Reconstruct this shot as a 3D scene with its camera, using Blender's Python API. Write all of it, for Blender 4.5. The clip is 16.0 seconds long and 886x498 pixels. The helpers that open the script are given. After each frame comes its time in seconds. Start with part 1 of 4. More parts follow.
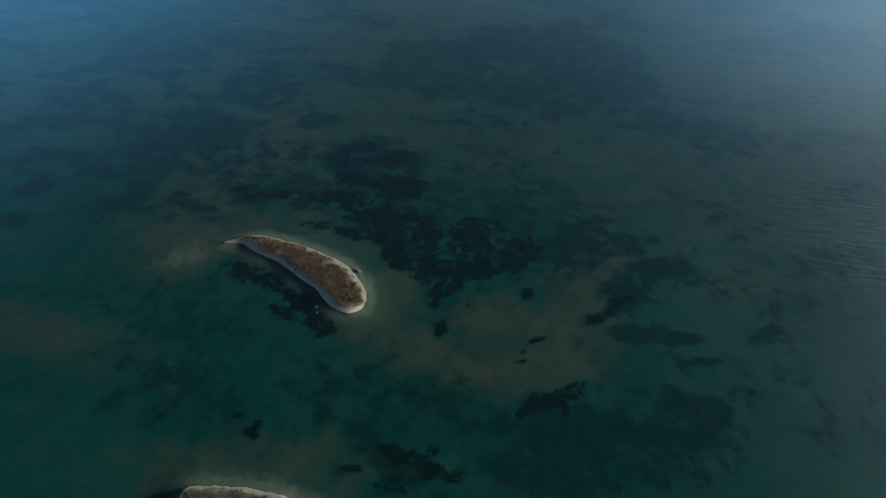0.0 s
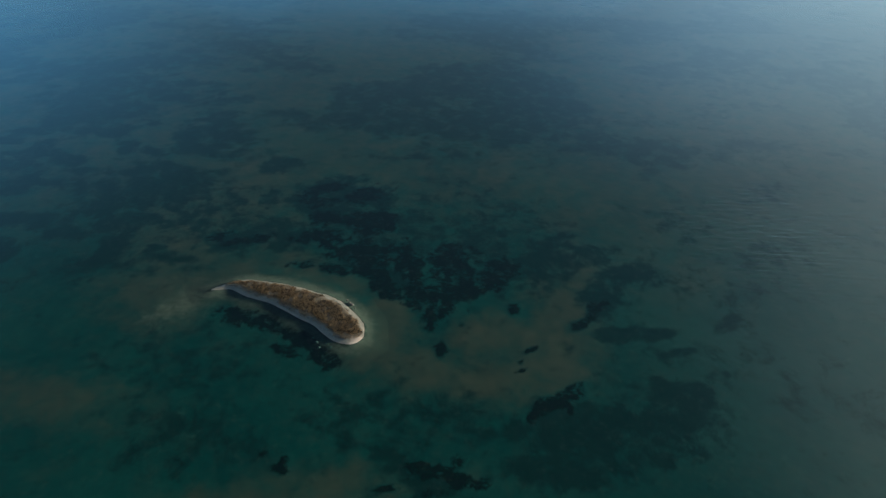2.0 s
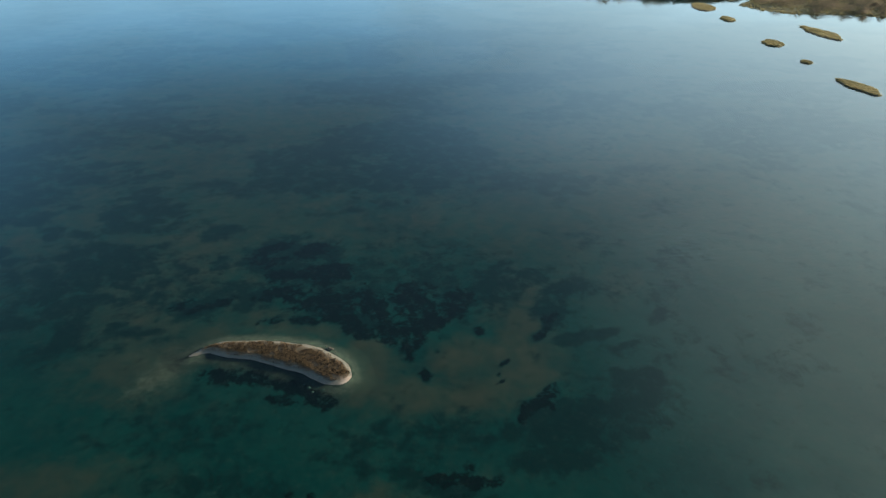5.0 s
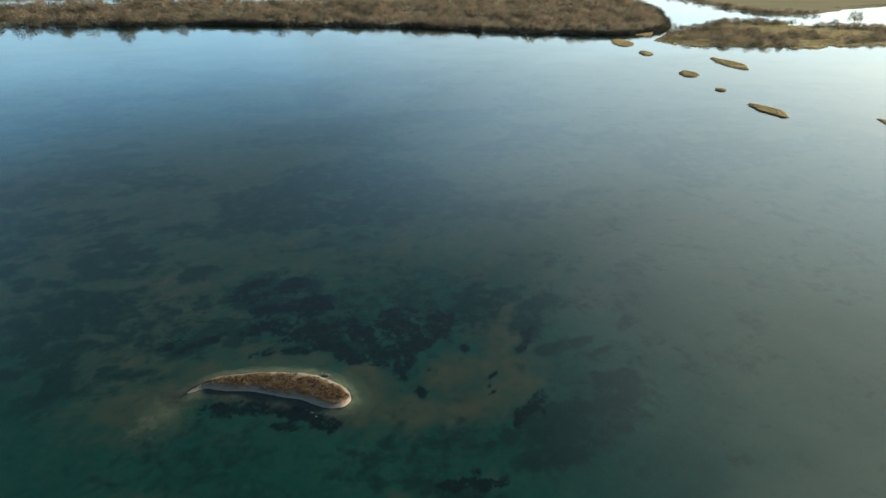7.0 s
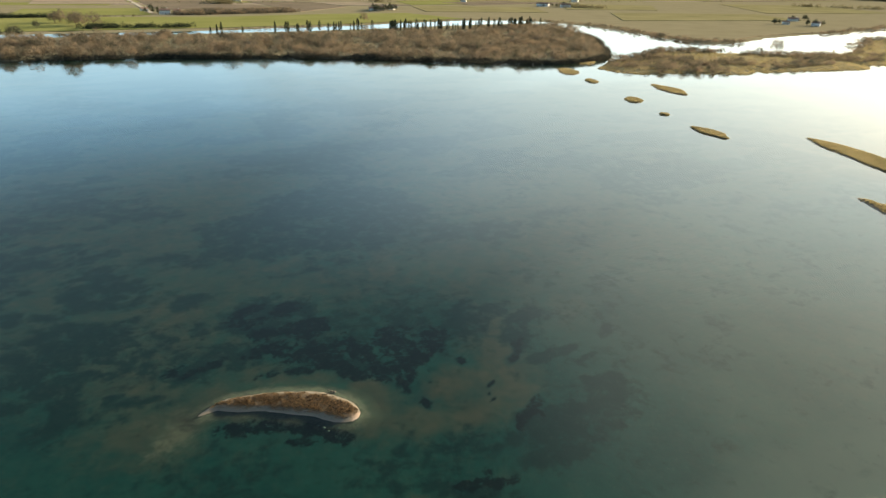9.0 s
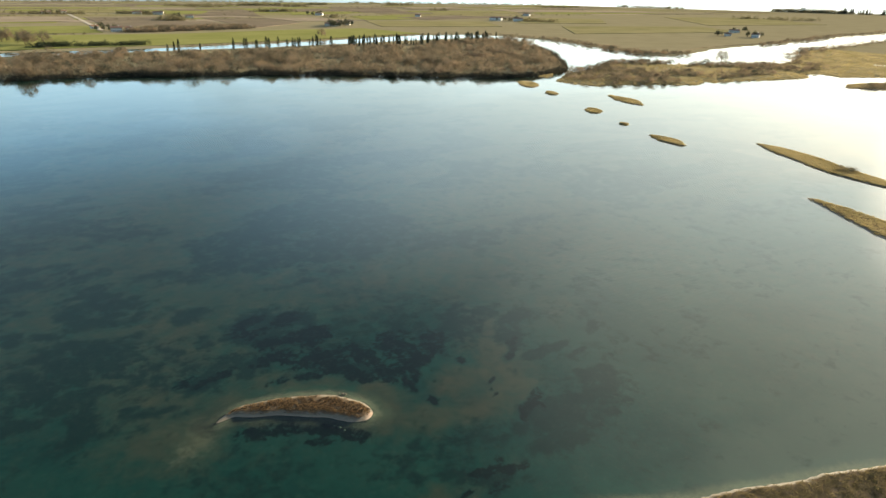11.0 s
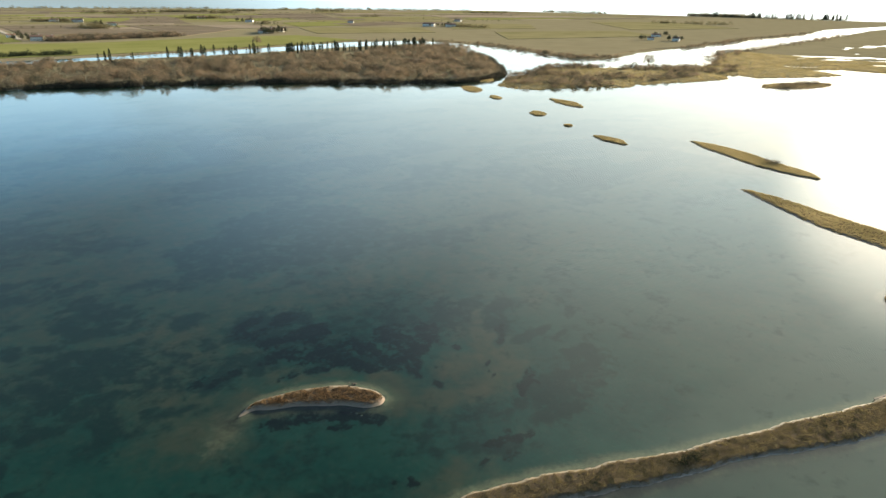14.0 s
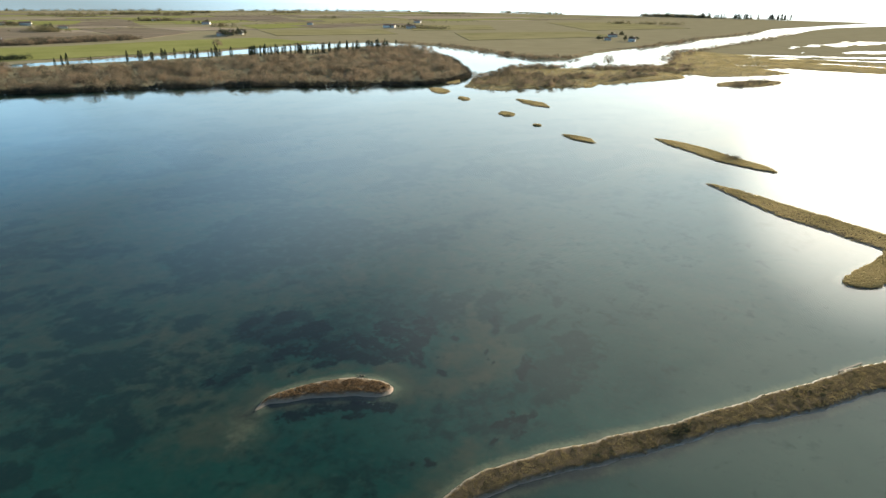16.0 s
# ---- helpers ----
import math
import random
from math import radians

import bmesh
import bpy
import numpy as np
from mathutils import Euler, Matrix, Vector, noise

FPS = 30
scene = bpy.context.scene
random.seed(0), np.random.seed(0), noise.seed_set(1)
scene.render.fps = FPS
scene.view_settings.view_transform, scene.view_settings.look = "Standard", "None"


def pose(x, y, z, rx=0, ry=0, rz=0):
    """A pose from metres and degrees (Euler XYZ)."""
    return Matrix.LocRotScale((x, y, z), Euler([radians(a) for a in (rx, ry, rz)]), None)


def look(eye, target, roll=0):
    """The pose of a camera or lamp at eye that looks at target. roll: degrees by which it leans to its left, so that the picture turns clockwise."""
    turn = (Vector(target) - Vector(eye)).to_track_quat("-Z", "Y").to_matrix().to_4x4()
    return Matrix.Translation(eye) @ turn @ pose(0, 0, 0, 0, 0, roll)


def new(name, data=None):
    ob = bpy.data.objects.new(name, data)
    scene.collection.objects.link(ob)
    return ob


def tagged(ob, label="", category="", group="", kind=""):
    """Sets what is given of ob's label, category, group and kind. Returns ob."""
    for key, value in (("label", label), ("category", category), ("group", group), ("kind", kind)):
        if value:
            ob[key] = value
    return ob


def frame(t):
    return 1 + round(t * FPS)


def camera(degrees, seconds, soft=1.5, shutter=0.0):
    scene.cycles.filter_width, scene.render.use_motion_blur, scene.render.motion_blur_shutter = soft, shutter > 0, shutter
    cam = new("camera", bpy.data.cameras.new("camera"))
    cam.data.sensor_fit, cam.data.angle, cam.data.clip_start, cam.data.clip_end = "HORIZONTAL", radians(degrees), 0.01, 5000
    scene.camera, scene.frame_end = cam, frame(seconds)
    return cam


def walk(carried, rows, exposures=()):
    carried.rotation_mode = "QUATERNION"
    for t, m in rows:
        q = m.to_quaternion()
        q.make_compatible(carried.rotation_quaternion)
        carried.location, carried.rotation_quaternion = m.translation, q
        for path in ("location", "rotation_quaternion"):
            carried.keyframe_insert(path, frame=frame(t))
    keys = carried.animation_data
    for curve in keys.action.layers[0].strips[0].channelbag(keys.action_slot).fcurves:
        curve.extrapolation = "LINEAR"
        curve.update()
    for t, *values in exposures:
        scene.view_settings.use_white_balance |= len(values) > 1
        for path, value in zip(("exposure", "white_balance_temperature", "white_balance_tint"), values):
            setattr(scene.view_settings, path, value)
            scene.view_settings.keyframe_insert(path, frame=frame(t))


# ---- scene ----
cam = camera(71.0, 16.0, 1.4)
PATH = [
    (0, (-4.386, -0.613, 54.207), (-4.491, 0.93, 52.939), 2.7),
    (0.5, (-5.931, -1.139, 54.849), (-5.988, 0.415, 53.592), 2.1),
    (1, (-7.984, -2.417, 55.274), (-7.98, -0.841, 54.043), 2.1),
    (1.5, (-10.442, -3.987, 55.457), (-10.369, -2.386, 54.26), 2.6),
    (2, (-12.555, -5.192, 55.68), (-12.422, -3.574, 54.512), 2.5),
    (2.5, (-14.69, -6.42, 55.892), (-14.495, -4.787, 54.753), 2.4),
    (3, (-16.783, -7.692, 56.175), (-16.524, -6.048, 55.066), 2.3),
    (3.5, (-18.745, -8.824, 56.466), (-18.423, -7.174, 55.383), 2.0),
    (6, (-29.343, -13.636, 57.89), (-28.721, -11.988, 56.942), 1.6),
    (6.5, (-31.376, -14.549, 58.084), (-30.708, -12.904, 57.163), 1.4),
    (7, (-33.638, -15.31, 58.422), (-32.921, -13.672, 57.527), 1.2),
    (7.5, (-35.904, -15.916, 58.736), (-35.141, -14.286, 57.864), 1.3),
    (8, (-38.299, -16.365, 58.992), (-37.492, -14.744, 58.142), 1.3),
    (8.5, (-40.464, -16.955, 59.29), (-39.623, -15.342, 58.458), 1.3),
    (9, (-42.781, -17.495, 59.596), (-41.902, -15.893, 58.782), 1.3),
    (11.5, (-53.745, -19.601, 61.201), (-52.718, -18.067, 60.432), 1.0),
    (12, (-55.954, -19.726, 61.395), (-54.898, -18.21, 60.63), 1.0),
    (12.5, (-58.156, -19.843, 61.61), (-57.071, -18.345, 60.847), 1.0),
    (13, (-60.389, -20.047, 61.913), (-59.276, -18.569, 61.152), 1.0),
    (13.5, (-62.587, -20.296, 62.271), (-61.448, -18.838, 61.512), 1.0),
    (14, (-64.841, -20.508, 62.65), (-63.676, -19.07, 61.892), 1.0),
    (14.5, (-67.004, -20.612, 63.035), (-65.815, -19.193, 62.278), 0.9),
    (15, (-69.324, -20.654, 63.314), (-68.111, -19.255, 62.559), 0.9),
    (15.5, (-71.431, -20.668, 63.642), (-70.196, -19.287, 62.888), 0.9),
    (16, (-73.781, -20.671, 64.01), (-72.525, -19.31, 63.256), 0.9),
]
EXPOSURE = [(0, 1.05, 5400, 0), (3.5, 1.16, 5600, 0), (7, 1.48, 6350, 4), (9, 1.76, 7200, 8), (12.5, 1.79, 7150, 8), (16, 1.66, 6450, 7)]
walk(cam, [(t, look(e, g, r)) for t, e, g, r in PATH], EXPOSURE)
# ---- world, sun ----
SUN_AZ, SUN_EL = 80.0, 12.5  # degrees from +y towards +x, degrees up
world = bpy.data.worlds.new("sky")
scene.world = world
world.use_nodes = True
wn, wl = world.node_tree.nodes, world.node_tree.links
sky = wn.new("ShaderNodeTexSky")
sky.sky_type, sky.sun_disc = "NISHITA", False
sky.sun_elevation, sky.sun_rotation = radians(SUN_EL), radians(SUN_AZ)
sky.air_density, sky.dust_density, sky.ozone_density = 1.0, 1.6, 1.6
wn["Background"].inputs["Strength"].default_value = 0.069
# thin high cloud, drawn out level, over the whole sky
where = wn.new("ShaderNodeTexCoord")
drawn = wn.new("ShaderNodeMapping")
drawn.inputs["Scale"].default_value = (1.6, 1.6, 5.5)
wl.new(where.outputs["Generated"], drawn.inputs["Vector"])
veil = wn.new("ShaderNodeTexNoise")
veil.inputs["Scale"].default_value, veil.inputs["Detail"].default_value, veil.inputs["Distortion"].default_value = 1.7, 5, 0.4
wl.new(drawn.outputs[0], veil.inputs["Vector"])
def ramp_of(source, lo, hi, most=1.0, least=0.0):
    """A smooth step of a value of the sky, between lo and hi."""
    step = wn.new("ShaderNodeMapRange")
    step.interpolation_type = "SMOOTHSTEP"
    step.inputs["From Min"].default_value, step.inputs["From Max"].default_value = lo, hi
    step.inputs["To Min"].default_value, step.inputs["To Max"].default_value = least, most
    wl.new(source, step.inputs["Value"])
    return step.outputs[0]


def sum_of(kind, a, b):
    node = wn.new("ShaderNodeMath")
    node.operation = kind
    for socket, v in zip(node.inputs, (a, b)):
        if isinstance(v, float):
            socket.default_value = v
        else:
            wl.new(v, socket)
    return node.outputs[0]


def tint_of(factor, a, b):
    node = wn.new("ShaderNodeMix")
    node.data_type = "RGBA"
    wl.new(factor, node.inputs["Factor"])
    for key, v in (("A", a), ("B", b)):
        if isinstance(v, tuple):
            node.inputs[key].default_value = (*v, 1)
        else:
            wl.new(v, node.inputs[key])
    return node.outputs["Result"]


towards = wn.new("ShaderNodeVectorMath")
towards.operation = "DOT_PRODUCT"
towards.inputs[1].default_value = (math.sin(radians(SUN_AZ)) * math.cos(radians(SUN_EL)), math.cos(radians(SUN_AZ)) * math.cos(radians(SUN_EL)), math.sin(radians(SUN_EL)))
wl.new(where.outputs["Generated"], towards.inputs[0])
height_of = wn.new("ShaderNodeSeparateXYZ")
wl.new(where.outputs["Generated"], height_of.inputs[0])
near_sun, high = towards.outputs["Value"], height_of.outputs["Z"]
# banks of cloud low down, thinning upwards; a milky veil all round the sun
banks = sum_of("MULTIPLY", ramp_of(veil.outputs["Fac"], 0.36, 0.62, 0.95, 0.68), ramp_of(high, 0.34, 0.12))
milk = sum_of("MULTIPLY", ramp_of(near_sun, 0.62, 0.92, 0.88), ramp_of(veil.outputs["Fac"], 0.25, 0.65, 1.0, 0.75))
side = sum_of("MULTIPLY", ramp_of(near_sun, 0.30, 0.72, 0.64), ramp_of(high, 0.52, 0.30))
west = sum_of("MULTIPLY", ramp_of(height_of.outputs["X"], -0.12, -0.62, 0.75), ramp_of(high, 0.60, 0.20))
murk = ramp_of(high, 0.10, 0.03, 0.95)
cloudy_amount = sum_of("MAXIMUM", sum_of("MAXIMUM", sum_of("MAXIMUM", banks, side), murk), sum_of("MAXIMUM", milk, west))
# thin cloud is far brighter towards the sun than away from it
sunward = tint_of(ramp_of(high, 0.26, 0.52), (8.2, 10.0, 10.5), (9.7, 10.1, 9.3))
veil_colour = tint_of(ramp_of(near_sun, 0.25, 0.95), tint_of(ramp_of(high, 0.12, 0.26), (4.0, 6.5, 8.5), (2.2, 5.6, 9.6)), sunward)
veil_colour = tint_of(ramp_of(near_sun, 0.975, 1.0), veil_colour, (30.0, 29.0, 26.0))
# a murky layer lies along the horizon away from the sun
veil_colour = tint_of(sum_of("MAXIMUM", ramp_of(high, 0.012, 0.075), ramp_of(near_sun, 0.35, 0.85)), (1.9, 2.5, 2.8), veil_colour)
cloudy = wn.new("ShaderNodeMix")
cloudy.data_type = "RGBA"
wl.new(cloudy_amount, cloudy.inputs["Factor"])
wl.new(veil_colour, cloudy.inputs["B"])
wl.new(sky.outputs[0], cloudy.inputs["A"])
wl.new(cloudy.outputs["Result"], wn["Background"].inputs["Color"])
sun = new("sun", bpy.data.lights.new("sun", "SUN"))
sun.data.energy, sun.data.angle, sun.data.color = 5.0, radians(0.6), (1.0, 0.84, 0.62)
to_sun = Vector((math.sin(radians(SUN_AZ)) * math.cos(radians(SUN_EL)), math.cos(radians(SUN_AZ)) * math.cos(radians(SUN_EL)), math.sin(radians(SUN_EL))))
sun.matrix_world = look(to_sun * 400, (0, 0, 0))

# ---- small tools ----
rng = np.random.default_rng(7)


def lattice(ix, iy, seed):
    h = (ix * 374761393 + iy * 668265263 + seed * 974634777) & 0xFFFFFFFF
    h = ((h ^ (h >> 13)) * 1274126177) & 0xFFFFFFFF
    return ((h ^ (h >> 16)) & 0xFFFF) / 65535.0


def value_noise(x, y, seed=0):
    ix, iy = np.floor(x).astype(np.int64), np.floor(y).astype(np.int64)
    fx, fy = x - ix, y - iy
    fx, fy = fx * fx * (3 - 2 * fx), fy * fy * (3 - 2 * fy)
    a, b = lattice(ix, iy, seed), lattice(ix + 1, iy, seed)
    c, d = lattice(ix, iy + 1, seed), lattice(ix + 1, iy + 1, seed)
    return (a + (b - a) * fx) * (1 - fy) + (c + (d - c) * fx) * fy


def fbm(x, y, seed=0, octaves=4):
    """Cloudy noise, about -0.5 to 0.5."""
    x, y = np.asarray(x, float), np.asarray(y, float)
    total, size, amount = 0, 0.0, 1.0
    for k in range(octaves):
        total = total + amount * value_noise(x, y, seed + 17 * k)
        size += amount
        x, y, amount = x * 2.03 + 11.3, y * 2.03 - 7.7, amount * 0.5
    return total / size - 0.5


def smooth(lo, hi, v):
    t = np.clip((v - lo) / (hi - lo), 0, 1)
    return t * t * (3 - 2 * t)


def mesh_of(name, verts, faces, material=None, soft=False, values=None):
    """A mesh from arrays: vertices n x 3, faces m x 3 or m x 4, and named values for each vertex."""
    verts, faces = np.asarray(verts, np.float32), np.asarray(faces, np.int32)
    me = bpy.data.meshes.new(name)
    n, k = faces.shape
    me.vertices.add(len(verts))
    me.vertices.foreach_set("co", verts.ravel())
    me.loops.add(n * k)
    me.loops.foreach_set("vertex_index", faces.ravel())
    me.polygons.add(n)
    me.polygons.foreach_set("loop_start", np.arange(0, n * k, k, dtype=np.int32))
    me.polygons.foreach_set("use_smooth", np.full(n, soft))
    for key, v in (values or {}).items():
        me.attributes.new(key, "FLOAT", "POINT").data.foreach_set("value", np.asarray(v, np.float32).ravel())
    me.update(calc_edges=True)
    if material:
        me.materials.append(material)
    return me


def part(name, data, parent, label=""):
    ob = new(name, data)
    ob.parent = parent
    return tagged(ob, label) if label else ob


def from_bm(name, bm, material, soft=False):
    me = bpy.data.meshes.new(name)
    bm.to_mesh(me)
    bm.free()
    for p in me.polygons:
        p.use_smooth = soft
    me.materials.append(material)
    return me


def scatter(templates, places, turns, sizes, leans=None):
    """One joined vertex and face array out of copies of small templates."""
    vs, fs, base = [], [], 0
    pick = rng.integers(0, len(templates), len(places))
    for k, (tv, tf) in enumerate(templates):
        who = np.nonzero(pick == k)[0]
        if not len(who):
            continue
        c, s = np.cos(turns[who])[:, None], np.sin(turns[who])[:, None]
        sz = np.asarray(sizes)[who]
        if sz.ndim == 1:
            sz = np.stack([sz, sz, sz], 1)
        x = (c * tv[None, :, 0] - s * tv[None, :, 1]) * sz[:, :1] + places[who, 0:1]
        y = (s * tv[None, :, 0] + c * tv[None, :, 1]) * sz[:, 1:2] + places[who, 1:2]
        z = tv[None, :, 2] * sz[:, 2:3] + places[who, 2:3]
        vs.append(np.stack([x, y, z], 2).reshape(-1, 3))
        fs.append((tf[None] + (base + np.arange(len(who)) * len(tv))[:, None, None]).reshape(-1, tf.shape[1]))
        base += len(who) * len(tv)
    return np.concatenate(vs), np.concatenate(fs)


def spline(points, n):
    """n points along a smooth line through rows of numbers."""
    p = np.asarray(points, float)
    p = np.vstack([2 * p[0] - p[1], p, 2 * p[-1] - p[-2]])
    t = np.linspace(0, len(p) - 3 - 1e-6, n)
    i = t.astype(int)
    f = (t - i)[:, None]
    a, b, c, d = p[i], p[i + 1], p[i + 2], p[i + 3]
    return 0.5 * (2 * b + (c - a) * f + (2 * a - 5 * b + 4 * c - d) * f ** 2 + (3 * b - 3 * c + d - a) * f ** 3)


def inside_distance(x, y, loop):
    """Distance to a closed line, positive inside."""
    loop = np.asarray(loop, float)
    best, odd = np.full(x.shape, 1e9), np.zeros(x.shape, bool)
    for (ax, ay), (bx, by) in zip(loop, np.roll(loop, -1, 0)):
        ex, ey = bx - ax, by - ay
        t = np.clip(((x - ax) * ex + (y - ay) * ey) / (ex * ex + ey * ey + 1e-9), 0, 1)
        best = np.minimum(best, np.hypot(x - ax - t * ex, y - ay - t * ey))
        if ay != by:
            odd ^= ((ay > y) != (by > y)) & (x < ex * (y - ay) / (by - ay) + ax)
    return np.where(odd, best, -best)


# ---- materials ----
def material(name, dark, light, scale=1.0, rough=0.9, bump=0.0, pieces=0.0, fine=0.0, detail=5.0, thin=0.0):
    """Two colours mixed by noise in metres; pieces: how much each loose piece differs; fine: a second, finer noise."""
    m = bpy.data.materials.new(name)
    m.use_nodes = True
    n, l = m.node_tree.nodes, m.node_tree.links
    b = n["Principled BSDF"]
    b.inputs["Roughness"].default_value = rough
    b.inputs["Specular IOR Level"].default_value = 0.0 if rough >= 0.9 else 0.4
    geo = n.new("ShaderNodeNewGeometry")
    tex = n.new("ShaderNodeTexNoise")
    tex.inputs["Scale"].default_value, tex.inputs["Detail"].default_value = scale, detail
    l.new(geo.outputs["Position"], tex.inputs["Vector"])
    ramp = n.new("ShaderNodeValToRGB")
    ramp.color_ramp.elements[0].position, ramp.color_ramp.elements[1].position = 0.32, 0.68
    ramp.color_ramp.elements[0].color, ramp.color_ramp.elements[1].color = (*dark, 1), (*light, 1)
    value = tex.outputs["Fac"]
    for source, amount in ((geo.outputs["Random Per Island"], pieces), (None, fine)):
        if not amount:
            continue
        if source is None:
            t2 = n.new("ShaderNodeTexNoise")
            t2.inputs["Scale"].default_value, t2.inputs["Detail"].default_value = scale * 14, 3
            l.new(geo.outputs["Position"], t2.inputs["Vector"])
            source = t2.outputs["Fac"]
        a = n.new("ShaderNodeMath")
        a.operation = "MULTIPLY_ADD"
        a.inputs[1].default_value = amount
        l.new(source, a.inputs[0])
        s = n.new("ShaderNodeMath")
        s.operation = "SUBTRACT"
        s.inputs[1].default_value = amount / 2
        l.new(value, s.inputs[0])
        l.new(s.outputs[0], a.inputs[2])
        value = a.outputs[0]
    l.new(value, ramp.inputs[0])
    l.new(ramp.outputs[0], b.inputs["Base Color"])
    if thin:  # blades and leaves that let light through
        tr = n.new("ShaderNodeBsdfTranslucent")
        l.new(ramp.outputs[0], tr.inputs["Color"])
        ms = n.new("ShaderNodeMixShader")
        ms.inputs["Fac"].default_value = thin
        l.new(b.outputs[0], ms.inputs[1])
        l.new(tr.outputs[0], ms.inputs[2])
        l.new(ms.outputs[0], n["Material Output"].inputs["Surface"])
    if bump:
        bn = n.new("ShaderNodeBump")
        bn.inputs["Strength"].default_value, bn.inputs["Distance"].default_value = 0.8, bump
        l.new(value, bn.inputs["Height"])
        l.new(bn.outputs[0], b.inputs["Normal"])
    return m


def bed_material():
    """Mud, sand and weed of the lagoon bed and the soil of the land, mixed by the sheet's own values."""
    m = material("lagoon_bed", (0.022, 0.113, 0.107), (0.041, 0.162, 0.146), 0.06, 0.95, 0.0, 0, 0.5)
    n, l = m.node_tree.nodes, m.node_tree.links
    b = n["Principled BSDF"]
    colour = b.inputs["Base Color"].links[0].from_socket
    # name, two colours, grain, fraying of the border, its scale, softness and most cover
    layers = (("sand", (0.165, 0.138, 0.106), (0.350, 0.218, 0.156), 0.5, 1.6, 0.3, 0.6, 0.85), ("paler", (0.183, 0.203, 0.199), (0.260, 0.269, 0.257), 0.08, 0.8, 0.06, 0.6, 0.9),
              ("faint", (0.013, 0.051, 0.049), (0.037, 0.087, 0.077), 0.5, 3.2, 0.28, 0.36, 0.9),
              ("weed", (0.006, 0.022, 0.019), (0.024, 0.044, 0.036), 1.2, 3.4, 0.7, 0.32, 1.0), ("soil", (0.155, 0.140, 0.088), (0.230, 0.204, 0.132), 0.03, 0.0, 0, 0, 0),
              ("turf", (0.050, 0.043, 0.032), (0.150, 0.112, 0.075), 5.0, 0.0, 0, 0, 0), ("pale", (0.40, 0.29, 0.235), (0.74, 0.53, 0.42), 2.2, 1.1, 1.1, 0.5, 0.9),
              ("dry", (0.060, 0.053, 0.042), (0.225, 0.192, 0.145), 5.5, 0.7, 1.3, 0.35, 1.0))
    geo = n.new("ShaderNodeNewGeometry")
    for key, dark, light, scale, torn, ragged, wide, most in layers:
        at = n.new("ShaderNodeAttribute")
        at.attribute_name = key
        amount = at.outputs["Fac"]
        if torn:  # frayed borders, finer than the sheet's mesh
            fray = n.new("ShaderNodeTexNoise")
            fray.inputs["Scale"].default_value, fray.inputs["Detail"].default_value, fray.inputs["Roughness"].default_value = ragged, 9, 0.7
            fray.inputs["Distortion"].default_value = 0.3
            l.new(geo.outputs["Position"], fray.inputs["Vector"])
            add = n.new("ShaderNodeMath")
            add.operation = "MULTIPLY_ADD"
            add.inputs[1].default_value = torn
            l.new(fray.outputs["Fac"], add.inputs[0])
            l.new(amount, add.inputs[2])
            cut = n.new("ShaderNodeMapRange")
            cut.interpolation_type = "SMOOTHSTEP"
            cut.inputs["From Min"].default_value, cut.inputs["From Max"].default_value = 0.5 + torn / 2 - wide + (0.15 if key == "weed" else 0), 0.5 + torn / 2 + wide + (0.15 if key == "weed" else 0)
            cut.inputs["To Max"].default_value = most
            l.new(add.outputs[0], cut.inputs["Value"])
            amount = cut.outputs[0]
        tex = n.new("ShaderNodeTexNoise")
        tex.inputs["Scale"].default_value, tex.inputs["Detail"].default_value = scale, 6
        l.new(geo.outputs["Position"], tex.inputs["Vector"])
        two = n.new("ShaderNodeMix")
        two.data_type = "RGBA"
        two.inputs["A"].default_value, two.inputs["B"].default_value = (*dark, 1), (*light, 1)
        l.new(tex.outputs["Fac"], two.inputs["Factor"])
        mix = n.new("ShaderNodeMix")
        mix.data_type = "RGBA"
        l.new(amount, mix.inputs["Factor"])
        l.new(colour, mix.inputs["A"])
        l.new(two.outputs["Result"], mix.inputs["B"])
        colour = mix.outputs["Result"]
        if key == "dry":  # the wet rim of the sand shines a little
            for socket, lo, hi in (("Roughness", 0.95, 0.6), ("Specular IOR Level", 0.0, 0.25)):
                shine = n.new("ShaderNodeMapRange")
                shine.inputs["To Min"].default_value, shine.inputs["To Max"].default_value = lo, hi
                l.new(amount, shine.inputs["Value"])
                l.new(shine.outputs[0], b.inputs[socket])
    l.new(colour, b.inputs["Base Color"])
    return m


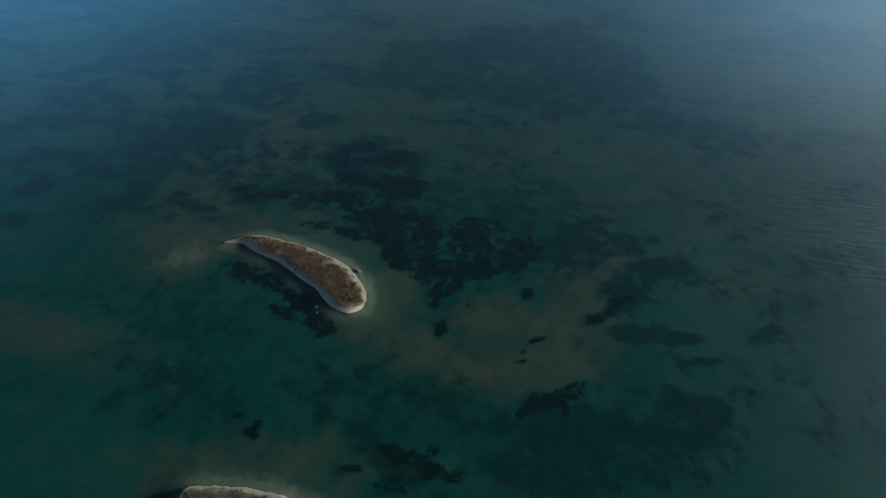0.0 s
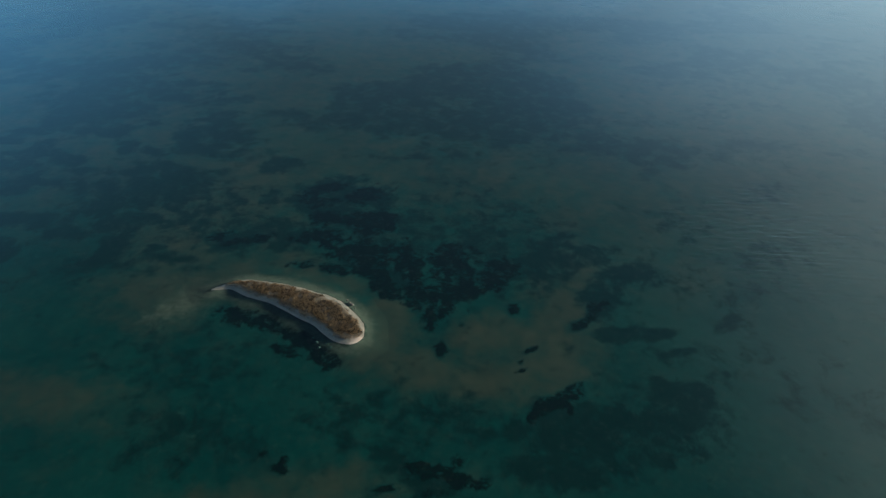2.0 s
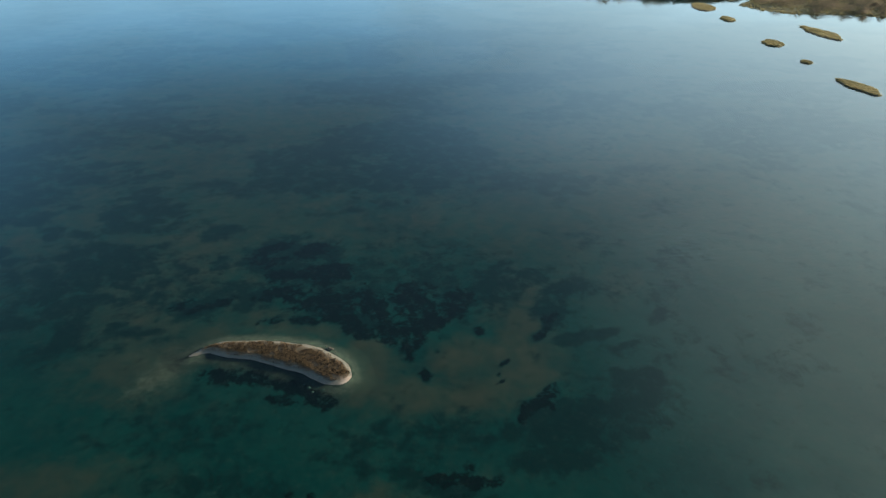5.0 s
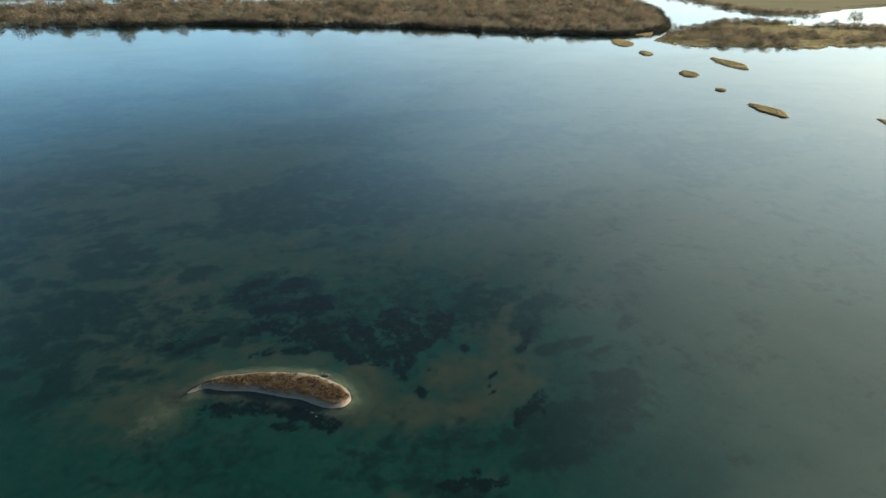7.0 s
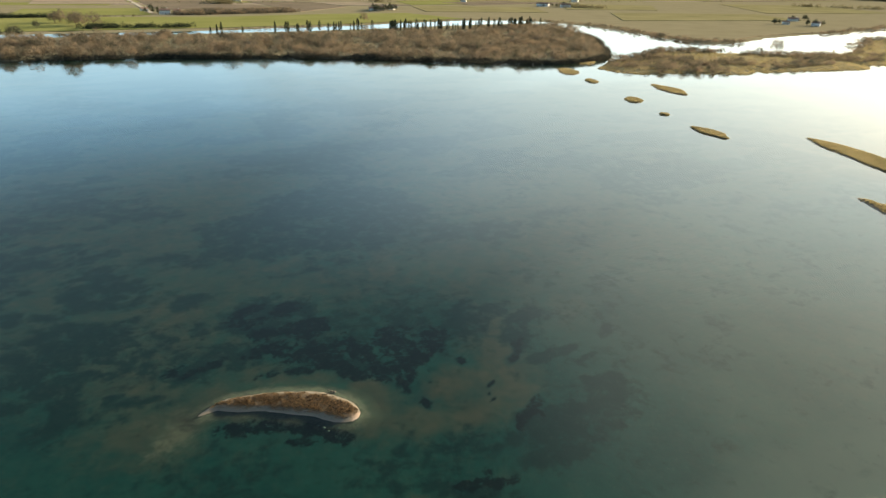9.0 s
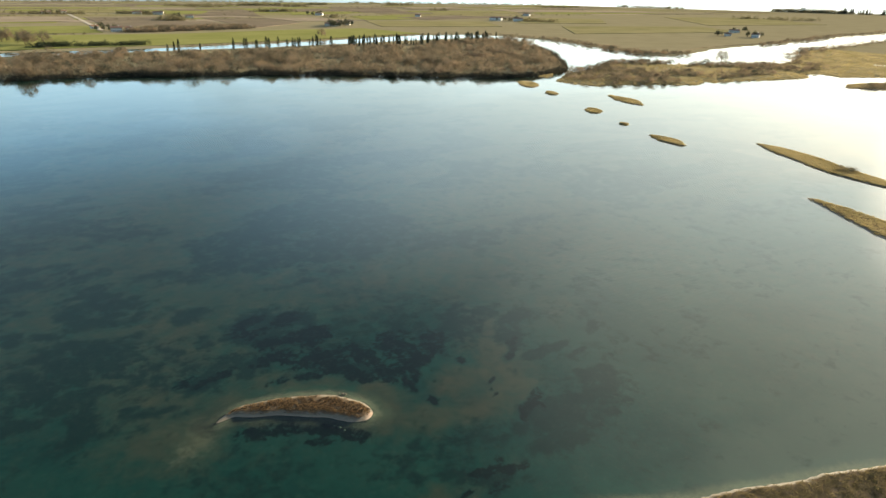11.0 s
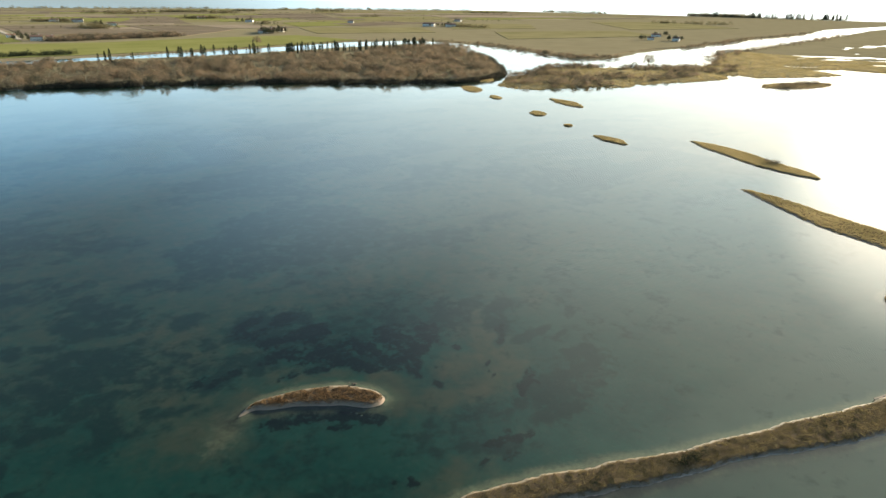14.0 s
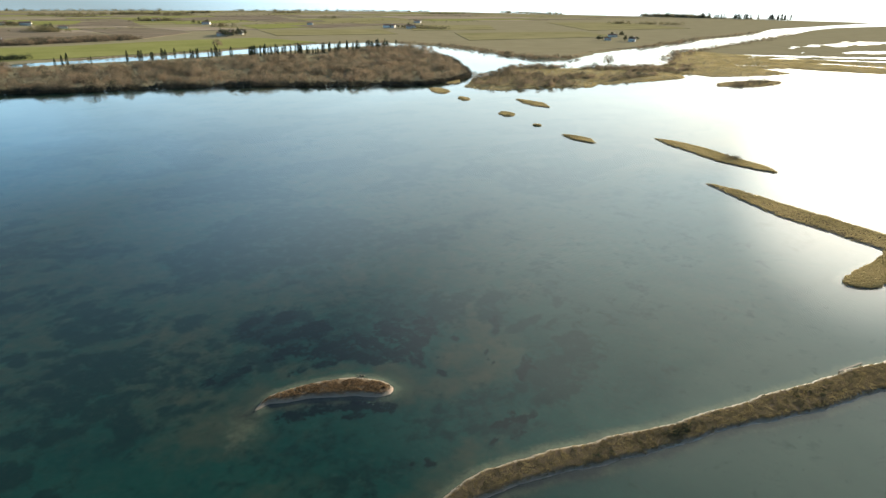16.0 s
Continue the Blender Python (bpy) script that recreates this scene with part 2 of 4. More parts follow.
def water_material():
    m = bpy.data.materials.new("lagoon_water")
    m.use_nodes = True
    n, l = m.node_tree.nodes, m.node_tree.links
    b = n["Principled BSDF"]
    b.inputs["Base Color"].default_value = (0.0142, 0.0460, 0.0433, 1)  # peaty water takes most of the light
    b.inputs["Roughness"].default_value, b.inputs["IOR"].default_value = 0.018, 1.333
    b.inputs["Transmission Weight"].default_value = 1.0
    geo = n.new("ShaderNodeNewGeometry")
    # a cat's-paw of short wind ripples on a calm mirror
    middle = n.new("ShaderNodeVectorMath")
    middle.operation = "SUBTRACT"
    middle.inputs[1].default_value = (54, 68, 0)
    l.new(geo.outputs["Position"], middle.inputs[0])
    far = n.new("ShaderNodeVectorMath")
    far.operation = "LENGTH"
    l.new(middle.outputs[0], far.inputs[0])
    paw = n.new("ShaderNodeMapRange")
    paw.interpolation_type = "SMOOTHSTEP"
    paw.inputs["From Min"].default_value, paw.inputs["From Max"].default_value = 40, 6
    paw.inputs["To Max"].default_value = 0.45
    l.new(far.outputs["Value"], paw.inputs["Value"])
    mp = n.new("ShaderNodeMapping")
    mp.inputs["Rotation"].default_value, mp.inputs["Scale"].default_value = (0, 0, -0.35), (0.35, 1.5, 1)
    l.new(geo.outputs["Position"], mp.inputs["Vector"])
    ripple = n.new("ShaderNodeTexNoise")
    ripple.inputs["Scale"].default_value, ripple.inputs["Detail"].default_value = 0.9, 2
    l.new(mp.outputs[0], ripple.inputs["Vector"])
    short = n.new("ShaderNodeBump")
    short.inputs["Distance"].default_value = 0.18
    l.new(paw.outputs[0], short.inputs["Strength"])
    l.new(ripple.outputs["Fac"], short.inputs["Height"])
    l.new(short.outputs[0], b.inputs["Normal"])
    return m


BED, WATER = bed_material(), water_material()
DRY_GRASS = material("dry_grass", (0.026, 0.025, 0.020), (0.270, 0.180, 0.100), 2.2, 0.9, 0, 0.5, thin=0.45, detail=3.0)
MARSH_GRASS = material("marsh_grass", (0.165, 0.142, 0.072), (0.300, 0.250, 0.135), 0.05, 0.9, 0, 0.4, thin=0.6)
SHRUB = material("bare_shrub_twigs", (0.042, 0.050, 0.038), (0.255, 0.190, 0.130), 0.10, 0.95, 0, 0.16, thin=0.4)
FAR_LEAF = material("winter_woodland", (0.075, 0.075, 0.042), (0.16, 0.14, 0.085), 0.1, 0.95, 0, 0.4, thin=0.5)
DARK_LEAF = material("dark_evergreen", (0.020, 0.029, 0.018), (0.058, 0.068, 0.038), 0.3, 0.9, 0, 0.5)
FARM_LEAF = material("farm_tree_leaves", (0.040, 0.046, 0.030), (0.105, 0.104, 0.066), 0.3, 0.9, 0, 0.5, thin=0.3)
# darker copy of SHRUB: the shade at the thicket's foot is in its colour
SHORE_SHRUB = material("shade_painted_shrub_twigs", (0.026, 0.032, 0.026), (0.095, 0.082, 0.060), 0.12, 0.95, 0, 0.35, thin=0.3)
BARK = material("bark", (0.06, 0.045, 0.03), (0.12, 0.09, 0.065), 3.0, 0.95, 0.01)
STONE = material("shore_stone", (0.03, 0.027, 0.022), (0.10, 0.09, 0.075), 4.0, 0.9, 0.02, 0.6)
GREEN_FIELD = material("green_crop", (0.150, 0.158, 0.052), (0.205, 0.206, 0.080), 0.012, 0.95, 0, 0, 0.35)
PALE_FIELD = material("stubble_soil", (0.20, 0.165, 0.125), (0.265, 0.22, 0.165), 0.02, 0.95, 0, 0, 0.3)
BROWN_FIELD = material("ploughed_soil", (0.130, 0.108, 0.080), (0.180, 0.150, 0.112), 0.02, 0.95, 0, 0, 0.4)
OLIVE_FIELD = material("winter_pasture", (0.160, 0.148, 0.074), (0.215, 0.192, 0.102), 0.015, 0.95, 0, 0, 0.35)
WALL = material("white_plaster", (0.50, 0.47, 0.42), (0.66, 0.63, 0.57), 0.6, 0.9, 0, 0, 0.3)
ROOF = material("clay_roof", (0.16, 0.10, 0.075), (0.30, 0.19, 0.14), 1.5, 0.9, 0, 0, 0.4)
GLASS = material("window_glass", (0.03, 0.04, 0.05), (0.05, 0.06, 0.07), 1.0, 0.1)
TIMBER = material("weathered_timber", (0.04, 0.036, 0.032), (0.085, 0.078, 0.07), 2.0, 0.85, 0.01)
DYKE = material("dyke_earth", (0.16, 0.13, 0.08), (0.26, 0.21, 0.14), 0.1, 0.95)
TRACK = material("pale_gravel", (0.30, 0.27, 0.22), (0.42, 0.38, 0.31), 0.2, 0.95)

# ---- the large structure: ground sheet and water ----
BANK = [(-900, 560), (-400, 530), (-128, 500), (-51, 486), (-7, 481), (22, 471), (54, 459), (90, 448), (125, 432), (160, 411), (193, 388),
        (232, 367), (255, 355), (287, 360), (312, 372), (340, 400), (403, 486), (433, 548), (465, 605), (478, 672), (460, 695), (399, 698), (309, 682),
        (232, 669), (166, 658), (112, 659), (64, 660), (20, 656), (-100, 650), (-400, 650), (-900, 660)]
MAINLAND = [(-1500, 710), (-400, 690), (-100, 686), (24, 683), (80, 687), (123, 694), (182, 702), (240, 717), (304, 744), (388, 762), (473, 750),
            (508, 717), (524, 633), (514, 553), (497, 489), (487, 440), (508, 418), (542, 425), (626, 452), (692, 462), (765, 465), (894, 489), (1057, 523), (1182, 530),
            (1364, 561), (1604, 626), (2000, 640), (2560, 650), (2480, 900), (2480, 1218), (2290, 1480), (1940, 2125), (1036, 2436), (317, 2533), (-600, 2560), (-1500, 2560)]
MARSH = [(266, 326), (268, 306), (278, 292), (304, 287), (331, 275), (339, 265), (366, 273), (366, 265), (388, 266), (418, 258), (453, 252), (471, 254),
         (490, 270), (499, 260), (495, 242), (517, 231), (549, 214), (588, 208), (608, 243), (640, 227), (641, 201), (664, 149), (681, 93), (700, -200),
         (2400, -200), (2500, 500), (1900, 578), (1685, 558), (1389, 502), (1158, 466), (981, 438), (784, 405), (714, 396), (614, 345), (549, 323), (498, 338),
         (441, 364), (430, 391), (394, 395), (350, 371), (308, 360)]
# shallow pools in the marsh: middle, half length, half width, turn
POOLS = [(812, 292, 45, 5, -60), (790, 232, 70, 9, -55), (880, 215, 110, 12, -40), (1190, 310, 150, 22, -10), (1000, 225, 90, 12, -30), (640, 270, 28, 4, -35), (730, 200, 40, 6, -70)]

# a still pond and a straight ditch on the far shore
PONDS = [(-94, 772, 26, 13, 8), (-61, 806, 60, 3.2, 88)]


def land_distance(x, y):
    wobble_x, wobble_y = 9 * fbm(x / 22, y / 22, 3), 9 * fbm(x / 22, y / 22, 9)
    near = np.clip((y - 130) / 100, 0, 1)
    xs, ys = x + wobble_x * near, y + wobble_y * near
    d = np.maximum.reduce([inside_distance(xs, ys, loop) for loop in (BANK, MAINLAND, MARSH)])
    xs, ys = xs + 70 * fbm(x / 110, y / 50, 13), ys + 34 * fbm(x / 110, y / 50, 19)
    for px, py, a, b, turn in POOLS:
        c, s = math.cos(radians(turn)), math.sin(radians(turn))
        u, v = (c * (xs - px) + s * (ys - py)) / a, (-s * (xs - px) + c * (ys - py)) / b
        d = np.minimum(d, (np.hypot(u, v) - 1 + 2.4 * fbm(x / 38, y / 13, 23, 5)) * b)
    for px, py, a, b, turn in PONDS:
        c, s = math.cos(radians(turn)), math.sin(radians(turn))
        u, v = (c * (x - px) + s * (y - py)) / a, (-s * (x - px) + c * (y - py)) / b
        d = np.minimum(d, (np.hypot(u, v) - 1) * b)
    return d


# weed beds and sandbanks under the water: middle, half length, half width, turn
WEED_1 = [(-25.4, 90.9, 4.4, 1.9, 23), (-26.8, 86.4, 3.3, 2.8, 179), (-19, 87.6, 4.7, 2.9, 9), (-24.7, 80.7, 4, 2.6, 6), (-17.8, 80.1, 5.3, 4, 8), (-25, 75.9, 4.7, 2.7, 7), (-18.2, 71.8, 6.5, 4, 164), (-27, 68.3, 2, 1, 171), (-22.2, 67.1, 3.3, 1.4, 161),
          (-17.3, 66.5, 4.1, 2.4, 146), (-14.7, 62.6, 3.4, 2.2, 136), (-10.2, 62, 4.2, 2, 96), (-9.2, 56.6, 2.9, 1.9, 95), (-7.3, 61.3, 4.6, 4.1, 82), (-2.1, 63.2, 4.7, 2.9, 41), (1.7, 66.1, 4.7, 2.6, 47), (-6.6, 58.1, 2.2, 1.5, 11)]
WEED_2 = [(-7.7, 50.9, 1.7, 1, 95), (-10.5, 52.2, 0.5, 0.3, 97), (-4.7, 55.3, 1, 0.5, 140), (-34.2, 57.3, 3.4, 1.6, 162), (-29.9, 55.4, 4.2, 1.9, 152), (-25.5, 52.9, 3.7, 2.2, 136), (-22.2, 49.7, 2.6, 1.6, 131), (-27.1, 51, 1.9, 0.9, 144), (2.8, 58.1, 1.3, 1, 76),
          (3.6, 50.3, 1.1, 0.5, 30), (2.1, 46.9, 0.7, 0.3, 10), (2.1, 48.3, 0.4, 0.3, 59), (-27.3, 35.7, 0.9, 0.7, 28), (-25.7, 34.4, 1.6, 1, 163), (-25, 35.3, 0.8, 0.6, 165), (3.6, 40.7, 2.4, 1.3, 34), (7.3, 43.1, 2.8, 1.4, 26), (5.7, 41.7, 2.8, 1.5, 11)]
WEED_3 = [(-9.3, 33.4, 3.1, 1.5, 7), (-6.9, 32.2, 1.9, 1.6, 142), (-9.9, 30.1, 2.2, 1.4, 5), (-14.5, 31.4, 1.6, 0.5, 180), (-4.7, 31.5, 2.2, 0.9, 7), (11.7, 55.2, 3.1, 1.2, 36), (14.3, 58.3, 2.3, 1, 39), (-11.1, 34.2, 1.7, 0.6, 7), (-4.7, 69, 5.3, 4.7, 71),
          (-11.2, 69.4, 5.3, 3.2, 96), (-34.4, 75.2, 2.4, 1.4, 5), (-40.8, 75.8, 1.8, 1.3, 36), (-38.4, 74.6, 2.5, 0.9, 23)]
FAINT_1 = [(-12.2, 77.8, 13.1, 10.7, 172), (0, 73.8, 12.3, 10.7, 41), (8.8, 68.4, 8.1, 4.5, 49), (-24.4, 85.9, 6.5, 6.1, 170), (-29.2, 75.2, 4, 3.6, 150), (-37.2, 75.6, 5.8, 2.2, 24), (-61.4, 85, 5.5, 3, 55), (-56.3, 91.2, 5.6, 4.5, 39), (-59.6, 89.6, 4.1, 2.5, 68),
          (-65.5, 77.3, 2.4, 1.8, 26), (-55.9, 71.9, 6.3, 2.3, 86), (-46.8, 108.7, 6, 4, 4), (-59.8, 104.6, 2.4, 1.8, 168), (-60.8, 96.8, 5, 1.7, 8), (-77.9, 89.6, 3.9, 2, 1), (-73.8, 101.4, 3.5, 2.5, 156)]
FAINT_2 = [(16.1, 53.1, 4.2, 1.8, 11), (16.3, 60.1, 5.9, 3.2, 52), (22.7, 49.5, 4.1, 0.8, 13), (21.6, 65.3, 5.7, 3.4, 19), (20.7, 52.8, 3.5, 1.3, 10), (32, 55.2, 3.1, 1.9, 27), (6.4, 38.3, 8.3, 4.1, 10), (11.4, 36.3, 7.6, 4.4, 14), (4, 32.9, 6.1, 2.4, 8),
          (18.8, 39.9, 6.8, 4, 18), (0, 37.6, 3.5, 2, 10), (-71.7, 71.8, 3.8, 2.1, 91), (-69, 63.6, 2.6, 1.6, 163), (-35.3, 98.9, 4.1, 3, 4), (16, 69.4, 5, 3.1, 18)]
FAINT_3 = [(-14.8, 41.5, 9.2, 3.1, 7), (-4.2, 39.8, 7.2, 2.9, 8), (-14.6, 37.1, 7, 2.8, 6), (-38.1, 48.7, 9.7, 5.1, 165), (-35.8, 38.8, 8.5, 4.5, 0)]
FAINT_4 = [(-51.5, 94.2, 4.6, 2.8, 118), (-53.1, 106.6, 4.7, 2.5, 126), (-50.4, 88.2, 3.8, 3.2, 138), (-58.3, 97.5, 2.5, 1.5, 106), (-56.5, 86.5, 4.1, 2.2, 126), (-64.3, 78.8, 1.9, 1.2, 145), (-61, 86.1, 2.4, 1.3, 124), (-65.6, 106.5, 4.3, 1.8, 130), (-67.8, 91.1, 3, 1.4, 126),
          (-22.2, 90.6, 4.3, 4, 21), (-26.8, 86.7, 3.8, 2.9, 105), (-23.6, 80.9, 4.4, 2.3, 150), (-17, 87.8, 4.9, 3, 132), (-39.6, 74, 4.4, 2.2, 24), (-32.5, 77.6, 4.4, 3, 14), (-34.7, 87.7, 3.7, 2.1, 75), (-15.1, 65.6, 6.5, 2.4, 138), (-11.7, 33, 6.5, 1.7, 145)]
SAND_1 = [(-14.7, 55.9, 5.7, 3.6, 100), (-15.7, 49.8, 4.5, 3.3, 143), (-10.1, 47.9, 6, 3.1, 172), (-2.1, 46.3, 7.1, 2.7, 8), (5.7, 49.5, 6.1, 4.6, 49), (10.4, 58.3, 5.4, 3.5, 76), (14.1, 66.1, 5.6, 3.4, 75), (-2.4, 53, 4.9, 2.9, 10), (-46.4, 74.2, 12.8, 7.3, 115),
          (-45.9, 63, 6.8, 5.1, 155), (-42.4, 85.7, 11.3, 9.8, 95), (-31.7, 78, 4.9, 4.2, 127), (-39, 97.2, 9.7, 6.9, 113), (-39.7, 65.9, 6.9, 4, 16), (-27.6, 69, 5.5, 3.1, 155)]
SAND_2 = [(-20, 64.2, 4.7, 1.8, 143), (-24.6, 30.1, 9.2, 2.1, 2), (-20.3, 32.4, 6.6, 1.7, 6), (-31, 28.1, 3.3, 1.9, 27), (-12.3, 31.6, 4.9, 1.2, 7), (20.3, 82.7, 6.9, 3.1, 25), (14.9, 81.1, 4.4, 3.3, 60), (28.6, 76.6, 6.6, 2.7, 53), (23.6, 68, 3.4, 2.3, 27),
          (-52.2, 44.1, 8, 2.8, 170), (-41.9, 59.3, 5.2, 3, 58), (-32.8, 116.4, 6.7, 3, 81), (-15.4, 105.6, 4.6, 4.2, 79), (5.7, 98.3, 9.9, 4.5, 67), (29.6, 64.2, 5.5, 3.7, 44), (7.8, 63.4, 5.7, 2.4, 46)]
SAND_TAIL = [(-39.0, 62.8, 3.3, 1.7, 20.0), (-41.6, 60.4, 3.7, 2.4, 54.0), (-43.7, 58.5, 3.0, 2.1, 56.0)]


def patches(x, y, rows, ragged, edge, grain, seed, grow=1.0):
    """How much each place is covered by patches with torn edges."""
    tear = ragged * (0.55 * fbm(x / grain, y / grain, seed, 5) + 0.6 * fbm(x * 3 / grain, y * 3 / grain, seed + 9, 4))
    wx, wy = 2.5 * fbm(x / 9, y / 9, seed + 3, 3), 2.5 * fbm(x / 9, y / 9, seed + 7, 3)
    most = np.zeros(x.shape)
    for px, py, a, b, turn in rows:
        c, s = math.cos(radians(turn)), math.sin(radians(turn))
        k = min(1.0, b / 3)
        dx, dy = x - px + wx * k, y - py + wy * k
        q = np.hypot((c * dx + s * dy) / a, (-s * dx + c * dy) / b) / grow
        most = np.maximum(most, smooth(1 + edge, 1 - edge, q + tear))
    return most


def axis(stops):
    """Grid lines: (place, step) in turn, the step growing evenly in between."""
    out = [stops[0][0]]
    for (a, sa), (b, sb) in zip(stops, stops[1:]):
        while out[-1] < b - 0.01:
            f = np.clip((out[-1] - a) / (b - a), 0, 1)
            out.append(out[-1] + sa + (sb - sa) * f)
        out[-1] = b
    return np.array(out)


def bed(x, y, d):
    """Height and cover of the ground at places that lie d metres inside the land."""
    deep = -0.30 - 0.2 * smooth(0, 14, -d)
    shoal = np.maximum.reduce([0.95 * patches(x, y, SAND_1[:8], 1.1, 0.8, 6, 31, 1.2), 0.84 * patches(x, y, SAND_1[8:], 1.1, 0.9, 6, 33, 1.2), 0.68 * patches(x, y, SAND_2, 1.1, 0.8, 7, 37, 1.2)])
    silt = 0.5 * smooth(58, 92, y + 40 * fbm(x / 45, y / 45, 35)) + 0.35 * smooth(12, 60, x + 40 * fbm(x / 40, y / 40, 36))
    # paler grey bed towards the right and on the near side of the spit
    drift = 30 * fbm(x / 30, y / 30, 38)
    paler = np.maximum(smooth(0, 48, x + drift) * smooth(125, 60, y + drift) * 0.5, smooth(-25, 12, x) * smooth(27, 12, y + 0.4 * drift)) * (d < 0)
    shoal = np.maximum(shoal, silt.clip(0, 0.95))
    tail = patches(x, y, SAND_TAIL, 0.8, 0.9, 4, 39, 1.1)
    shoal = np.maximum(shoal, tail)
    weed = patches(x, y, WEED_1 + WEED_2 + WEED_3, 1.6, 0.6, 2.2, 41, 0.92)
    faint = np.maximum(0.9 * patches(x, y, FAINT_1[2:] + FAINT_2 + FAINT_4, 1.5, 0.6, 4.0, 47, 1.0), 0.55 * patches(x, y, FAINT_3 + FAINT_1[:2], 1.6, 0.9, 5.0, 49))
    mottled = smooth(-0.04, 0.16, fbm(x / 7, y / 4.5, 51, 5)) * smooth(-30, -50, x) * smooth(58, 76, y) * 0.8
    far_weed = smooth(-0.08, 0.16, fbm(x / 20, y / 15, 57, 6)) * 0.75 * smooth(60, 90, y)
    right_weed = smooth(0.02, 0.2, fbm(x / 11, y / 8, 59, 5)) * 0.36 * smooth(0, 18, x) * smooth(14, 30, y)
    faint = np.clip(np.maximum.reduce([faint, mottled, far_weed, right_weed]), 0, 1)
    shoal = shoal * (1 - 0.85 * weed) * (1 - 0.5 * faint)
    under = deep + 0.08 * shoal * smooth(4, 20, -d) + 0.05 * weed + 0.05 * fbm(x / 3, y / 3, 61)
    above = 0.05 + 0.75 * smooth(0, 16, d) + 0.3 * fbm(x / 9, y / 9, 67) * smooth(0, 5, d)
    z = np.where(d > 0, above, np.minimum(under, -0.04 - 0.05 * np.minimum(-d, 4)))
    sand = np.clip(np.maximum(shoal * (0.92 + 0.5 * fbm(x / 2.5, y / 2.5, 71)), smooth(4, 0, np.abs(d)) * 0.3), 0, 1)
    return z, {"sand": sand, "weed": weed * (d < 0), "faint": faint * (d < 0), "soil": smooth(-0.5, 0.8, d), "dry": np.zeros(len(x)), "pale": 0.46 * tail, "paler": paler, "turf": np.zeros(len(x))}


def build_ground():
    gx = axis([(-2400, 160), (-300, 12), (-95, 1.2), (-70, 0.42), (32, 0.42), (70, 1.6), (260, 2.6), (720, 3.2), (1300, 14), (2600, 30), (3700, 120)])
    gy = axis([(-700, 100), (-60, 4), (22, 0.42), (92, 0.42), (125, 0.9), (160, 2.0), (340, 2.4), (780, 3.2), (1200, 12), (2600, 30), (3700, 120)])
    X, Y = np.meshgrid(gx, gy)
    x, y = X.ravel(), Y.ravel()
    d = land_distance(x, y)
    z, values = bed(x, y, d)
    n, k = len(gy), len(gx)
    i = (np.arange(n - 1)[:, None] * k + np.arange(k - 1)[None]).ravel()
    faces = np.stack([i, i + 1, i + k + 1, i + k], 1)
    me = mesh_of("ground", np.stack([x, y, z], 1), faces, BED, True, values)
    return tagged(new("ground", me), "dark silty lagoon bed rising to flat brown farmland", "ground", kind="structure")


def build_water():
    bm = bmesh.new()
    ring = [bm.verts.new((700 + 4200 * math.cos(a), 700 + 4200 * math.sin(a), 0)) for a in np.linspace(0, 2 * math.pi, 97)[:-1]]
    bm.faces.new(ring)
    ob = tagged(new("water", from_bm("water", bm, WATER)), "calm clear lagoon water mirroring the evening sky", "water", kind="structure")
    ob.visible_shadow = False
    return ob


build_ground()
build_water()


# ---- plants: small templates ----
def tuft(blades, height, spread, lean):
    vs, fs = [], []
    for k in range(blades):
        a, r = rng.uniform(0, 6.283), spread * math.sqrt(rng.uniform())
        x, y = r * math.cos(a), r * math.sin(a)
        b = rng.uniform(0, 6.283)
        w, h = rng.uniform(0.25, 0.5) * spread, height * rng.uniform(0.5, 1.0)
        tx, ty = x + lean * h * math.cos(a), y + lean * h * math.sin(a)
        n = len(vs)
        vs += [(x - w * math.cos(b), y - w * math.sin(b), -0.1), (x + w * math.cos(b), y + w * math.sin(b), -0.1), (tx, ty, h)]
        fs.append((n, n + 1, n + 2))
    return np.array(vs), np.array(fs)


def clump(pieces, radius, height, size, shell=0.55, base=0.0, taper=None):
    """Loose leaf and twig clusters filling an uneven dome, or a body of the given taper."""
    bumps = rng.normal(0, 1, (5, 3))
    vs, fs = [], []
    for k in range(pieces):
        a, u = rng.uniform(0, 6.283), rng.uniform(0, 1)
        if taper:
            r = taper(u) * radius * (shell + (1 - shell) * math.sqrt(rng.uniform())) * rng.uniform(0.8, 1.1)
            z = base + u * height
        else:
            r0 = (shell + (1 - shell) * rng.uniform()) * rng.uniform(0.75, 1.15)
            r = radius * math.sqrt(max(0.0, 1 - u * u)) * r0
            z = base + height * u * r0
        p = np.array((r * math.cos(a), r * math.sin(a), z))
        p[:2] *= 1 + 0.22 * np.tanh(bumps @ (p / radius)).sum() / 2
        e1, e2 = rng.normal(0, 1, 3), rng.normal(0, 1, 3)
        e1, e2 = e1 / np.linalg.norm(e1) * size, e2 / np.linalg.norm(e2) * size
        n = len(vs)
        vs += [p - e1 * 0.6, p + e1 * 0.6, p + e2]
        fs.append((n, n + 1, n + 2))
    return np.array(vs), np.array(fs)


FINE_TUFTS = [tuft(6, 0.24, 0.13, 0.7) for _ in range(6)]
SPIT_GRASS = material("spit_grass", (0.040, 0.040, 0.020), (0.225, 0.182, 0.092), 0.6, 0.9, 0, 0.3, thin=0.45)
REEDS = [tuft(12, 0.5, 0.75, 0.9) for _ in range(6)]
SHRUBS = [clump(380, 3.0, 4.0, 0.33, 0.75) for _ in range(7)]


